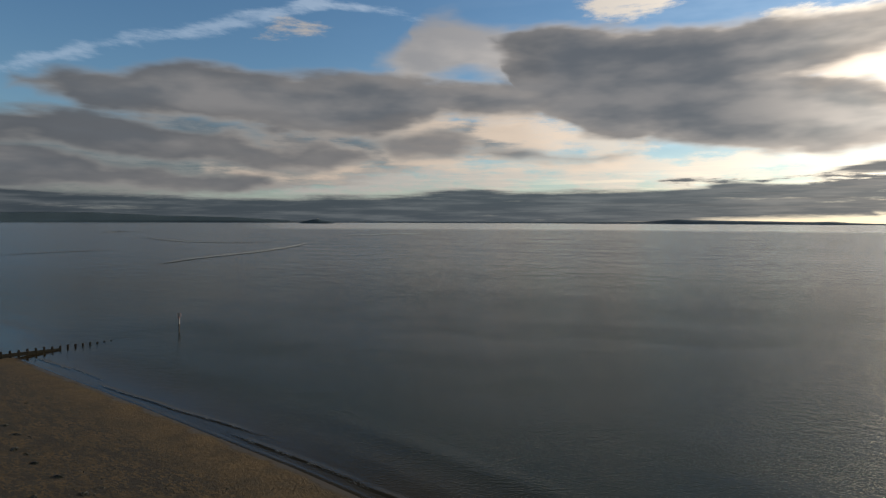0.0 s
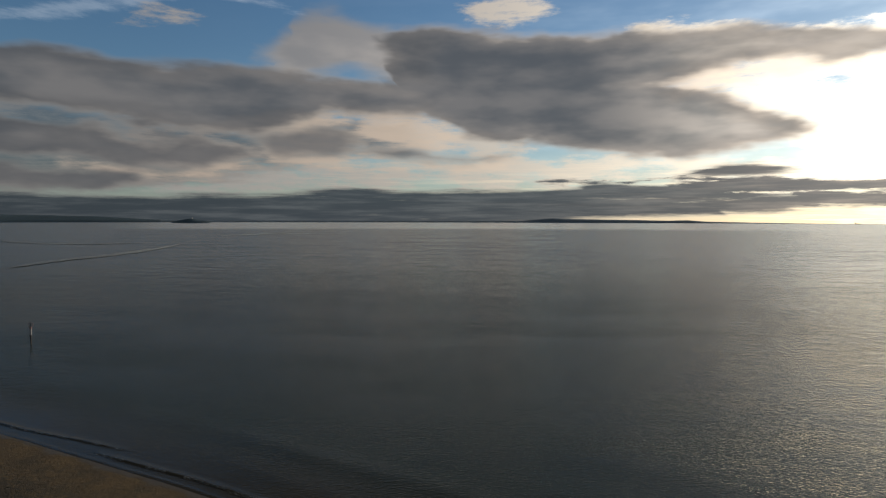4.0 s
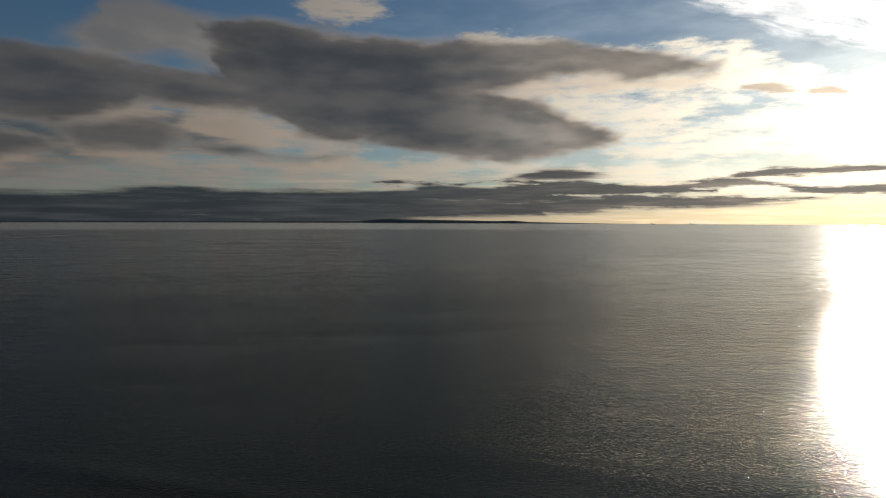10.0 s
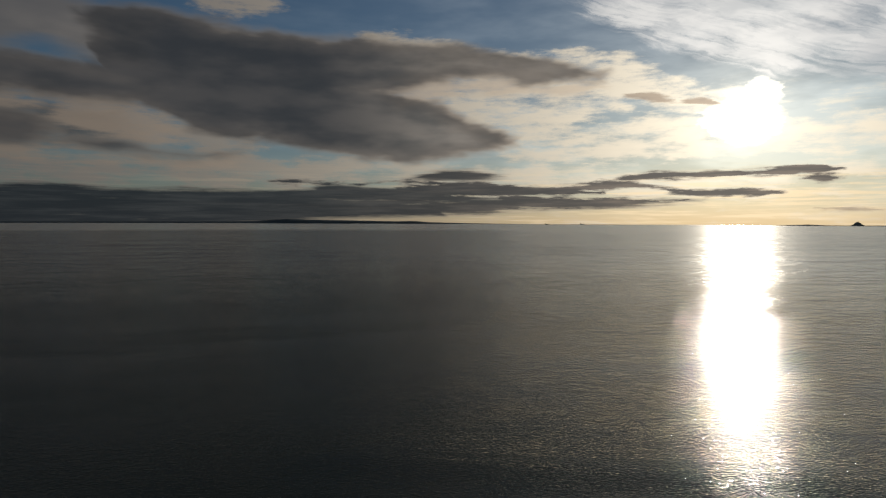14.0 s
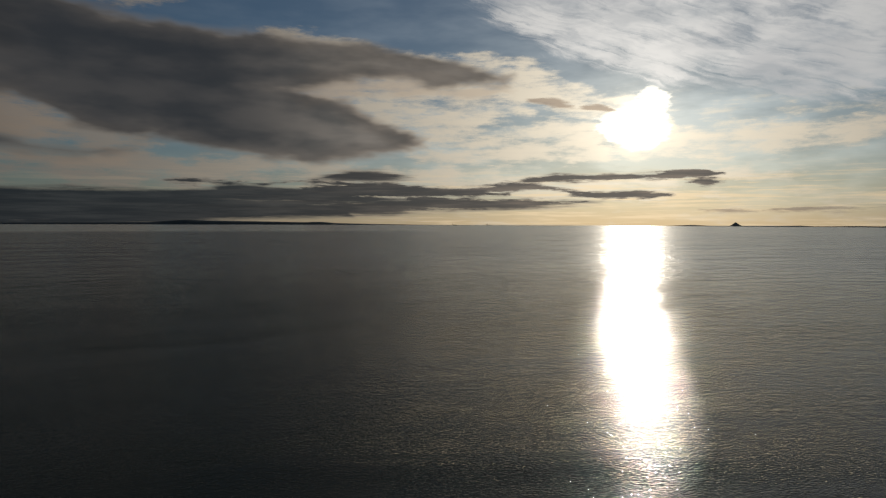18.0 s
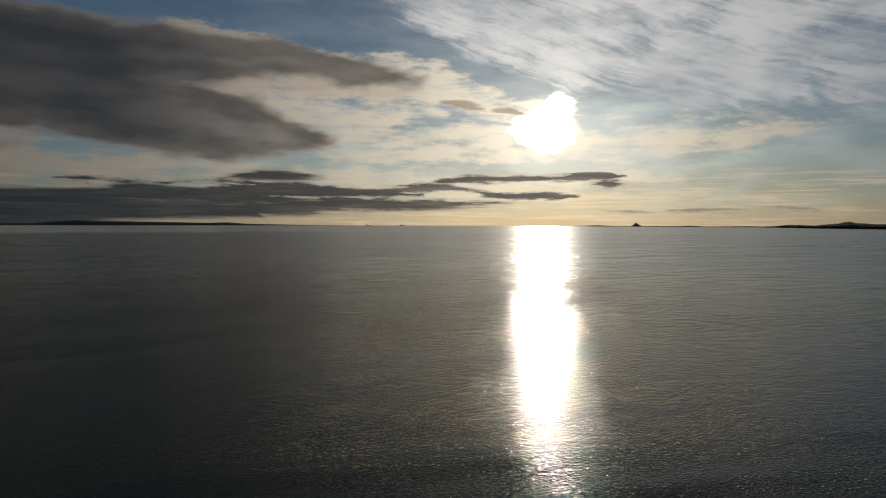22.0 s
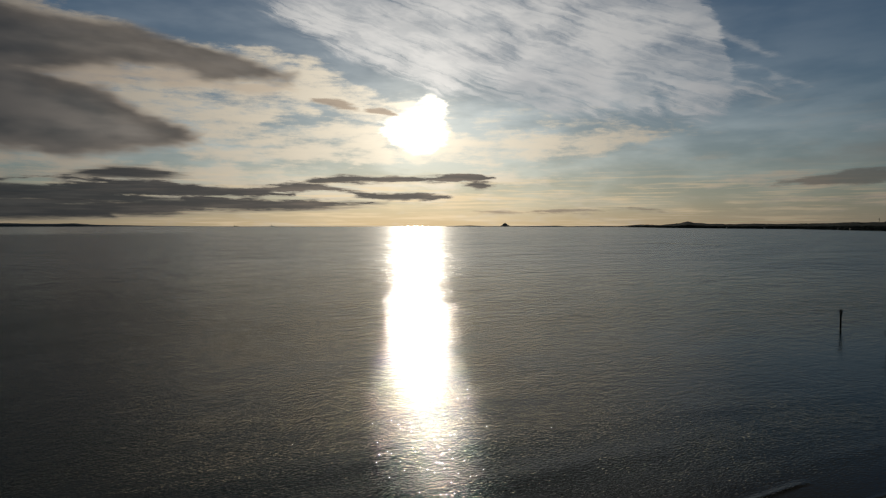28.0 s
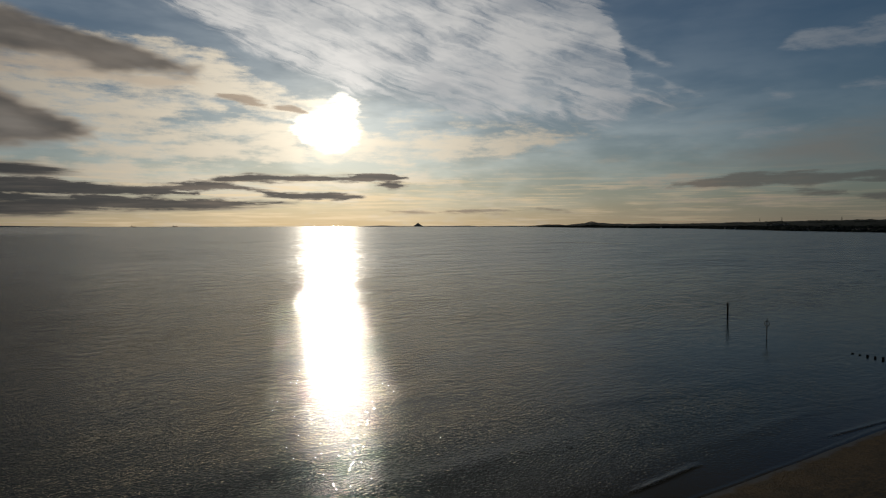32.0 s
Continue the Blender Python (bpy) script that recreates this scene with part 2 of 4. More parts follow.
LIT_REST = [
    [(-17.6, 3.80, 2.21), (-4.4, 4.85, 2.46), (11.2, 5.03, 2.88), (23.2, 5.71, 3.03), (30.3, 5.49, 3.42), (35.7, 5.52, 3.40)],
    [(0.3, 4.48, 3.13), (11.1, 5.04, 3.07), (26.1, 4.88, 3.63), (39.2, 4.89, 2.62), (51.4, 4.48, 2.23), (60.0, 4.12, 1.94), (65.3, 4.00, 2.07)],
    [(-16.5, 16.17, 15.85), (-15.0, 17.14, 15.96), (-13.1, 17.47, 16.10), (-11.6, 16.97, 16.38)],
    [(12.2, 18.71, 18.25), (13.8, 19.13, 17.67), (16.4, 19.60, 17.32), (18.4, 19.78, 17.43), (20.9, 19.02, 18.48)],
    [(27.7, 16.18, 15.82), (30.0, 16.50, 15.34), (34.4, 16.18, 15.14), (38.6, 15.46, 14.37), (42.4, 14.41, 12.03), (44.8, 14.10, 11.10), (47.3, 13.46, 10.18)]]
LIT_LAST = [
    [(30.8, 11.58, 9.83), (32.9, 12.81, 10.03), (35.5, 12.79, 8.20), (38.1, 12.45, 7.96), (40.6, 12.86, 7.21), (44.6, 12.69, 7.12), (48.5, 12.75, 9.43), (52.2, 12.76, 9.70)],
    [(65.0, 4.55, 4.14), (68.5, 4.59, 3.89), (71.8, 4.17, 3.43), (75.0, 3.61, 3.17), (77.6, 3.31, 3.12)],
    [(86.9, 3.33, 3.03), (89.3, 3.89, 3.19), (92.6, 4.01, 3.23), (95.3, 3.74, 2.78), (97.0, 3.12, 2.65)]]
WISP = [
    [(87.7, 13.39, 13.01), (89.6, 13.17, 12.65), (91.3, 12.77, 12.16), (92.2, 12.60, 11.30), (93.3, 11.96, 11.04), (94.3, 11.23, 10.91)],
    [(89.7, 9.70, 9.42), (91.3, 9.42, 8.90), (92.7, 8.96, 8.72)],
    [(99.5, 14.26, 13.70), (101.3, 15.07, 13.34), (104.0, 15.04, 13.32), (106.2, 15.16, 13.24), (108.9, 15.21, 13.28)],
    [(97.4, 7.69, 7.28), (99.9, 7.98, 7.26), (102.2, 8.24, 7.62), (103.0, 8.22, 8.00)],
    [(98.6, 10.95, 10.51), (99.8, 10.79, 10.08), (101.2, 10.26, 9.91)],
    [(104.1, 10.72, 10.21), (107.2, 11.08, 9.93), (109.0, 10.99, 9.71)],
    [(85.7, 15.94, 15.57), (87.7, 16.08, 15.07), (90.5, 14.66, 13.75), (92.4, 13.78, 13.32)]]
WISP_MORE = [
    [(-37.6, 11.19, 10.55), (-34.9, 11.99, 11.17), (-32.0, 13.06, 11.98), (-28.0, 14.61, 13.33), (-23.8, 15.83, 14.43), (-19.3, 17.29, 15.78), (-14.5, 18.71, 17.09), (-9.5, 20.29, 18.41)],
    [(-11.5, 19.01, 18.48), (-8.0, 19.03, 18.22), (-4.9, 18.70, 17.96), (-2.1, 17.84, 17.56)]]
HAZE = [
    [(92.5, 5.08, 4.59), (97.0, 6.32, 4.26), (101.1, 7.62, 4.01), (104.2, 8.25, 3.89), (107.3, 8.61, 3.83), (110.4, 8.75, 3.68)]]
BURN = [
    [(57.8, 9.22, 8.41), (58.8, 9.71, 7.59), (59.6, 10.00, 7.07), (60.5, 10.28, 6.65), (61.5, 10.55, 6.48), (62.4, 10.87, 6.57), (63.1, 10.70, 7.01), (63.6, 9.99, 7.30)],
    [(61.3, 11.34, 11.15), (62.1, 11.76, 10.93), (62.9, 11.34, 10.56), (63.6, 10.83, 10.38)]]

world = bpy.data.worlds.new("sky")
scene.world = world
world.use_nodes = True
n = Nodes(world.node_tree)
way = n.add("ShaderNodeTexCoord").outputs["Generated"]
split = n.add("ShaderNodeSeparateXYZ")
n.put(split.inputs[0], way)
east, north, up = split.outputs
az = n.math("MULTIPLY", n.math("ARCTAN2", east, north), 180 / math.pi)
el = n.math("MULTIPLY", n.math("ARCSINE", up), 180 / math.pi)
flat_way = n.vec("MULTIPLY", way, (1.0, 1.0, 3.0))
# soft wander of the cloud edges
drift = n.vec("SUBTRACT", n.noise(flat_way, 6.0, 3.0, 0.5, out=1), (0.5, 0.5, 0.5))
fine = n.vec("SUBTRACT", n.noise(flat_way, 26.0, 7.0, 0.66, out=1), (0.5, 0.5, 0.5))
joined = n.add("ShaderNodeCombineXYZ")
n.put(joined.inputs[0], az)
n.put(joined.inputs[1], el)
joined = joined.outputs[0]
place = n.vec("ADD", joined, n.vec("MULTIPLY", drift, (1.6, 0.6, 0.0)))
place = n.vec("ADD", place, n.vec("MULTIPLY", fine, (1.8, 0.7, 0.0)))
still = n.vec("ADD", joined, n.vec("MULTIPLY", fine, (2.4, 0.35, 0.0)))
long_way = n.vec("MULTIPLY", way, (1.0, 1.0, 8.0))
grain = n.math("SUBTRACT", n.noise(flat_way, 15.0, 8.0, 0.66), 0.5)
strand = n.math("SUBTRACT", n.noise(long_way, 10.0, 8.0, 0.66), 0.5)
mass = n.noise(flat_way, 4.0, 3.0, 0.5)
# nearness to the sun
cosine = n.vec("DOT_PRODUCT", n.vec("NORMALIZE", way), tuple(sun_way))
angle = n.math("MULTIPLY", n.math("ARCCOSINE", n.math("MINIMUM", cosine, 0.999999)), 180 / math.pi)


def halo(width, power=1.3):
    return n.math("EXPONENT", n.math("MULTIPLY", n.math("POWER", n.math("DIVIDE", angle, width), power), -1.0))


def layer(sky, field, lo, hi, colour, cover=1.0):
    alpha = n.math("MULTIPLY", n.ramp(field, lo, hi), cover)
    return n.mix(alpha, sky, colour)


wide_halo, near_halo = halo(28.5), halo(4.0)
curl = n.vec("SUBTRACT", n.noise(flat_way, 13.0, 2.0, 0.5, out=1), (0.5, 0.5, 0.5))
soft_place = n.vec("ADD", n.vec("ADD", joined, n.vec("MULTIPLY", drift, (1.8, 0.7, 0.0))), n.vec("MULTIPLY", curl, (2.2, 0.9, 0.0)))
billow = n.math("SUBTRACT", n.noise(flat_way, 13.0, 5.0, 0.55), 0.5)
air = n.add("ShaderNodeTexSky", sky_type="NISHITA", sun_disc=False)
air.sun_elevation, air.sun_rotation = radians(SUN_EL), radians(SUN_AZ)
air.altitude, air.air_density, air.dust_density, air.ozone_density = 30, 1.0, 0.25, 3.0
sky = n.mix(1.0, air.outputs[0], (0.90, 1.03, 1.12), "MULTIPLY")
# a thin veil, pale all round the sun, and a golden haze low over the water
veil = n.ramp(n.noise(n.vec("MULTIPLY", way, (1.0, 1.0, 4.0)), 6.0, 4.0, 0.55), 0.35, 0.75)
sky = n.mix(1.0, sky, n.mix(n.math("MULTIPLY", n.math("MULTIPLY", halo(26.0, 1.6), n.ramp(el, 16.0, 6.0, 0.35, 1.0)), n.math("ADD", 0.5, veil)), (0, 0, 0), (13.0, 13.4, 12.8)), "ADD")
haze = n.math("EXPONENT", n.math("DIVIDE", n.math("MAXIMUM", el, 0.0), -4.5))
sky = n.mix(n.math("MULTIPLY", haze, 0.7), sky, n.mix(halo(25.5), (2.2, 2.5, 2.8), (23.0, 20.5, 15.5)))
gold = n.math("EXPONENT", n.math("DIVIDE", n.math("MAXIMUM", el, 0.0), -1.3))
sky = n.mix(n.math("MULTIPLY", gold, 0.52), sky, n.mix(halo(25.5), (2.3, 2.4, 2.4), (33.0, 23.5, 11.5)))
# high ice cloud, combed into fibres
swirl = n.vec("ADD", joined, n.vec("MULTIPLY", drift, (3.0, 1.8, 0.0)))
swirl = n.vec("ADD", swirl, n.vec("MULTIPLY", fine, (1.6, 0.45, 0.0)))
fibre = n.noise(n.mapping(swirl, rot=(0, 0, radians(-20)), scale=(8.0, 0.5, 1.0), kind="TEXTURE"), 1.0, 6.0, 0.6, distortion=0.5)
tuft = n.noise(n.mapping(swirl, rot=(0, 0, radians(-14)), scale=(5.0, 1.8, 1.0), kind="TEXTURE"), 1.0, 5.0, 0.58)
comb = n.math("SUBTRACT", n.math("ADD", n.math("MULTIPLY", fibre, 0.42), n.math("MULTIPLY", tuft, 0.58)), 0.5)
high = n.bodies(place, CIRRUS, 1.2)
thick = n.ramp(n.math("MULTIPLY_ADD", comb, 4.2, n.math("MINIMUM", n.math("MULTIPLY", high, 0.6), 0.75)), -0.3, 1.1)
ice = n.mix(wide_halo, (3.1, 4.0, 5.2), n.mix(n.ramp(mass, 0.35, 0.65), (23.0, 23.0, 23.0), (31.0, 30.5, 29.5)))
sky = n.mix(n.math("MULTIPLY", n.math("MULTIPLY", thick, n.ramp(n.math("MULTIPLY_ADD", comb, 11.0, high), -1.0, 1.8)), n.ramp(n.noise(flat_way, 7.0, 4.0, 0.55), 0.36, 0.58, 0.62, 0.95)), sky, ice)
tufts = n.math("ADD", comb, n.math("ADD", strand, grain))
thin = n.math("MULTIPLY_ADD", tufts, 1.5, n.math("MINIMUM", n.bodies(soft_place, WISP + WISP_MORE), 0.5))
sky = layer(sky, thin, -0.1, 0.8, ice, 0.5)
sky = layer(sky, n.math("MULTIPLY_ADD", tufts, 1.6, n.bodies(soft_place, HAZE, 0.3)), -0.5, 2.4, n.mix(wide_halo, (3.4, 3.5, 3.4), (13.0, 12.0, 10.6)), 0.75)
# thin lit cloud
far_tone = halo(72.0, 2.0)
cream = n.mix(halo(21.5), n.mix(far_tone, (2.4, 2.5, 2.7), (5.0, 4.3, 3.7)), (38.0, 34.0, 27.0))
flecks = n.math("ADD", n.math("MULTIPLY", grain, 1.3), strand)
lit = n.math("MULTIPLY_ADD", flecks, 2.4, n.math("MINIMUM", n.bodies(place, LIT + LIT_MORE + LIT_REST + LIT_LAST), 0.45))
sky = layer(sky, lit, -0.35, 0.75, cream, 0.88)
# thin bright lines low over the horizon
lines = n.ramp(n.noise(n.vec("MULTIPLY", way, (1.0, 1.0, 22.0)), 8.0, 6.0, 0.65), 0.46, 0.66)
lines = n.math("MULTIPLY", lines, n.math("MULTIPLY", n.ramp(el, 5.5, 2.5), halo(42.0, 2.0)))
sky = n.mix(n.math("MULTIPLY", lines, 0.9), sky, n.mix(wide_halo, (7.0, 5.8, 4.6), (38.0, 30.0, 19.0)))
# small lit flakes in the bright half
flake = n.ramp(n.math("ADD", strand, n.math("MULTIPLY", grain, 0.8)), 0.0, 0.26)
flake = n.math("MULTIPLY", flake, n.math("MULTIPLY", halo(26.0, 2.0), n.ramp(el, 13.0, 8.0)))
sky = n.mix(n.math("MULTIPLY", flake, 0.7), sky, cream)
# the sun, burning through the thin cloud
glare = n.math("ADD", n.math("MULTIPLY", near_halo, 8.0), n.math("MULTIPLY", halo(2.2, 1.6), 9.0))
glare = n.math("MULTIPLY", glare, n.math("MULTIPLY_ADD", grain, 1.5, 1.0))
sky = n.mix(1.0, sky, n.mix(1.0, glare, (1.0, 0.93, 0.78), "MULTIPLY"), "ADD")
burn = n.math("MULTIPLY_ADD", n.math("ADD", grain, strand), 0.8, n.bodies(still, BURN, 0.8))
sky = layer(sky, burn, -0.35, 0.45, (80.0, 74.0, 62.0))
# heavy grey cloud, lit where little of it lies towards the sun
body = n.ramp(n.math("ADD", n.math("MULTIPLY", mass, 0.6), n.math("MULTIPLY", n.noise(flat_way, 11.0, 3.0, 0.5), 0.4)), 0.38, 0.62)
puffs = n.math("MULTIPLY_ADD", strand, 0.22, n.math("SUBTRACT", n.noise(flat_way, 10.0, 3.0, 0.5), 0.5))
sunward = n.ramp(wide_halo, 0.22, 0.5)
core = n.mix(sunward, n.mix(body, (0.95, 1.05, 1.2), (1.85, 1.82, 1.85)), n.mix(body, (3.4, 3.3, 3.1), (7.8, 7.0, 6.2)))
middle = n.mix(wide_halo, n.mix(far_tone, (0.6, 0.72, 0.88), n.mix(body, (1.8, 1.75, 1.78), (2.7, 2.5, 2.4))), n.mix(body, (4.3, 3.9, 3.5), (7.6, 6.7, 5.8)))
edge_tone = n.mix(wide_halo, n.mix(far_tone, (1.2, 1.35, 1.5), (5.0, 4.3, 3.7)), (12.5, 10.8, 9.0))
rim = n.mix(wide_halo, n.mix(far_tone, (1.2, 1.35, 1.5), (5.0, 4.3, 3.7)), (19.0, 16.2, 13.0))
# soft grey pall between the banks, and lit wool on their tops
pall = n.math("MULTIPLY_ADD", n.math("ADD", strand, billow), 3.0, n.bodies(soft_place, PALL))
sky = layer(sky, pall, -0.6, 1.4, n.mix(n.ramp(n.math("ADD", strand, billow), -0.12, 0.16), n.mix(far_tone, (0.45, 0.56, 0.68), (1.8, 1.85, 1.95)), n.mix(far_tone, (1.0, 1.1, 1.2), (3.7, 3.25, 2.9))), 0.75)
wool = n.math("MULTIPLY_ADD", puffs, 2.4, n.bodies(soft_place, WOOL))
sky = layer(sky, wool, -0.7, 1.1, n.mix(body, n.mix(0.45, rim, middle), rim), 0.8)
glow = n.math("MULTIPLY_ADD", n.math("ADD", strand, billow), 2.2, n.bodies(soft_place, GLOW))
sky = layer(sky, glow, -0.5, 0.7, n.mix(wide_halo, (4.6, 3.75, 3.1), (24.0, 20.0, 15.5)), 0.75)
shred = n.math("MULTIPLY_ADD", puffs, 2.0, n.bodies(soft_place, SHRED))
sky = layer(sky, shred, -0.6, 0.9, n.mix(n.ramp(shred, -0.2, 1.2), rim, middle), 0.85)
banks = BANK + BANK_MORE + HEAD
heavy = n.math("MULTIPLY_ADD", puffs, 1.7, n.bodies(soft_place, banks, 0.7))
toward = n.bodies(n.vec("ADD", soft_place, (1.5, -0.25, 0.0)), banks, 0.7)
shade = n.math("MULTIPLY_ADD", puffs, 2.4, n.math("MULTIPLY_ADD", toward, 0.55, n.math("MULTIPLY", heavy, 0.45)))
tone = n.mix(n.ramp(shade, -0.6, 0.6), edge_tone, middle)
tone = n.mix(n.ramp(shade, 0.1, 1.9), tone, core)
sky = layer(sky, heavy, -0.6, 0.4, tone, 0.97)
# low bands and scud, streaked along the horizon
streak = n.ramp(n.noise(n.vec("MULTIPLY", way, (1.0, 1.0, 14.0)), 7.0, 5.0, 0.6), 0.40, 0.72)
strata = n.math("SUBTRACT", n.noise(n.vec("MULTIPLY", way, (1.0, 1.0, 24.0)), 4.0, 6.0, 0.6), 0.5)
wisps = n.math("ADD", strata, n.math("MULTIPLY", strand, 0.9))
level = n.vec("ADD", joined, n.vec("MULTIPLY", drift, (2.0, 0.3, 0.0)))
low = n.math("MULTIPLY_ADD", wisps, 1.2, n.math("MINIMUM", n.bodies(level, STRATUS + STRATUS_MORE), 0.6))
rag = n.math("SUBTRACT", n.noise(n.vec("MULTIPLY", way, (1.0, 1.0, 8.0)), 20.0, 5.0, 0.6), 0.5)
ledge = n.math("MULTIPLY_ADD", n.math("ADD", rag, wisps), 1.5, n.math("MULTIPLY", n.bodies(still, LEDGE + LEDGE_MORE), 2.0))
low = n.math("MAXIMUM", low, ledge)
band = n.mix(halo(17.5, 1.5), n.mix(streak, n.mix(far_tone, (0.26, 0.36, 0.46), (0.6, 0.78, 0.98)), n.mix(far_tone, (0.7, 0.82, 0.94), (1.2, 1.4, 1.55))), n.mix(streak, (4.6, 4.2, 3.9), (9.6, 7.8, 6.4)))
sky = layer(sky, low, -0.25, 0.45, n.mix(n.ramp(low, -0.1, 0.45), n.mix(0.4, band, cream), band), 0.96)
scud = n.math("MULTIPLY_ADD", n.math("ADD", rag, wisps), 1.5, n.math("MULTIPLY", n.bodies(still, SCUD), 2.0))
sky = layer(sky, scud, -0.3, 0.5, n.mix(halo(14.0), n.mix(wide_halo, (1.6, 1.8, 1.9), (6.5, 5.6, 4.8)), (15.0, 11.0, 8.0)), 0.75)
# unseen broken cloud overhead, added to dim beach and grey sea; brighter sunward
above = n.math("MULTIPLY", n.ramp(n.noise(flat_way, 2.2, 5.0, 0.55), 0.05, 0.30), n.ramp(el, 19.5, 23.0))
sky = n.mix(n.math("MULTIPLY", above, 0.96), sky, n.mix(halo(48.0, 1.8), n.mix(body, (0.14, 0.155, 0.15), (0.30, 0.32, 0.30)), (5.0, 5.0, 4.6)))
back = n.add("ShaderNodeBackground")
n.put(back.inputs[0], sky)
back.inputs[1].default_value = 0.1
n.tree.links.new(back.outputs[0], n.add("ShaderNodeOutputWorld").inputs[0])

# ---- materials ----
def material(name):
    m = bpy.data.materials.new(name)
    m.use_nodes = True
    k = Nodes(m.node_tree)
    shader = k.add("ShaderNodeBsdfPrincipled")
    k.tree.links.new(shader.outputs[0], k.add("ShaderNodeOutputMaterial").inputs[0])
    return m, k, shader


def plain(name, dark, light, scale, rough=0.8, bump=0.02, stretch=(1, 1, 1), metal=0.0, gloss=0.5):
    """Two tones broken up by grain, with fine relief."""
    m, k, s = material(name)
    at = k.mapping(k.add("ShaderNodeTexCoord").outputs["Object"], scale=stretch)
    big, small = k.noise(at, scale, 4.0, 0.6), k.noise(at, scale * 9, 4.0, 0.65)
    k.put(s.inputs["Base Color"], k.mix(k.ramp(k.math("ADD", k.math("MULTIPLY", big, 0.6), k.math("MULTIPLY", small, 0.4)), 0.35, 0.65), dark, light))
    s.inputs["Roughness"].default_value, s.inputs["Metallic"].default_value = rough, metal
    s.inputs["Specular IOR Level"].default_value = gloss if bump > 0 else 0.05
    b = k.add("ShaderNodeBump")
    b.inputs["Distance"].default_value = bump
    k.put(b.inputs["Height"], k.math("ADD", big, k.math("MULTIPLY", small, 0.5)))
    k.put(s.inputs["Normal"], b.outputs[0])
    return m


# The beach frame: u along the shore to the south-east, s out to sea; the water's edge lies near s = 35.5.
U, S = Vector((0.75988, -0.65006, 0)), Vector((0.65006, 0.75988, 0))


def at(u, s, z=0.0):
    return U * u + S * s + Vector((0, 0, z))


def sea_material():
    m, k, s = material("sea_water")
    place = k.add("ShaderNodeTexCoord").outputs["Object"]
    crest = k.mapping(place, rot=(0, 0, radians(-25)), scale=(1.7, 1.0, 1.0), kind="TEXTURE")
    far = k.vec("LENGTH", place)
    out = k.vec("DOT_PRODUCT", place, tuple(S))
    slick = k.noise(k.mapping(place, rot=(0, 0, radians(-20)), scale=(5.0, 1.0, 1.0), kind="TEXTURE"), 0.03, 5.0, 0.6)
    gust = k.noise(crest, 0.09, 4.0, 0.65)
    calm = k.math("MULTIPLY", k.ramp(slick, 0.38, 0.64, 1.0, 0.6), k.ramp(gust, 0.3, 0.7, 0.75, 1.25))
    calm = k.math("MULTIPLY", calm, k.ramp(out, 36.5, 47.0, 0.25, 1.0))
    along = k.vec("DOT_PRODUCT", place, tuple(U))
    # still water inshore to the south-east, and in the lee of the groyne to the north-west
    quiet = k.math("MULTIPLY", k.ramp(along, 40.0, 115.0), k.ramp(out, 140.0, 75.0))
    bay = k.math("MULTIPLY", k.ramp(along, -120.0, -175.0), k.ramp(k.math("MULTIPLY_ADD", along, 0.62, out), 35.0, -35.0))
    calm = k.math("MULTIPLY", calm, k.math("SUBTRACT", 1.0, k.math("MULTIPLY", k.math("MAXIMUM", quiet, bay), 0.62)))
    # ripples of all lengths, each where the next finer ones run together
    height = 0.0
    for scale, tall, reach in ((0.012, 6.5, 1000.0), (0.035, 2.5, 600.0), (0.11, 1.1, 340.0), (0.33, 0.40, 200.0), (0.95, 0.155, 120.0), (2.4, 0.058, 74.0), (4.8, 0.042, 44.0), (10.0, 0.017, 30.0)):
        swell = k.math("MULTIPLY", k.ramp(far, 0.4 * reach, reach, 0.03 * tall, tall), k.ramp(far, 2.2 * reach, 5.0 * reach, 1.0, 0.25))
        height = k.math("MULTIPLY_ADD", k.noise(crest, scale, 2.0, 0.5), swell, height)
    # sparse steep little crests that catch the sun
    height = k.math("MULTIPLY_ADD", k.math("POWER", k.noise(crest, 4.2, 1.0, 0.5), 6.0), k.ramp(far, 180.0, 420.0, 0.2, 0.0), height)
    b = k.add("ShaderNodeBump")
    b.inputs["Distance"].default_value = 1.0
    k.put(b.inputs["Strength"], k.math("MULTIPLY", calm, k.ramp(far, 1350.0, 1700.0, 1.0, 0.3)))
    k.put(b.inputs["Height"], height)
    # calm water under the far north shore
    lee = k.math("MULTIPLY", k.ramp(far, 1400.0, 1900.0), k.ramp(k.vec("DOT_PRODUCT", k.vec("NORMALIZE", place), (0.21, 0.978, 0.0)), 0.84, 0.94))
    rough = k.math("MULTIPLY", k.ramp(far, 55.0, 420.0, 0.035, 0.25, "LINEAR"), k.ramp(slick, 0.38, 0.64, 1.0, 0.85))
    body, gloss = k.add("ShaderNodeBsdfDiffuse"), k.add("ShaderNodeBsdfAnisotropic")
    k.put(body.inputs["Color"], k.mix(k.ramp(out, 37.0, 54.0), (0.030, 0.023, 0.014), (0.011, 0.024, 0.023)))
    k.put(gloss.inputs["Color"], (0.985, 0.98, 0.975))
    k.put(gloss.inputs["Roughness"], k.math("MULTIPLY_ADD", lee, k.math("SUBTRACT", 0.15, rough), rough))
    k.put(gloss.inputs["Normal"], b.outputs[0])
    mirror = k.add("ShaderNodeFresnel")
    mirror.inputs["IOR"].default_value = 1.28
    k.put(mirror.inputs["Normal"], b.outputs[0])
    # ruffled water never mirrors in full, not even at a flat angle
    ruffle = k.math("SUBTRACT", 1.0, k.math("MULTIPLY", mirror.outputs[0], k.ramp(lee, 0.0, 1.0, 0.40, 0.0)))
    both = k.add("ShaderNodeMixShader")
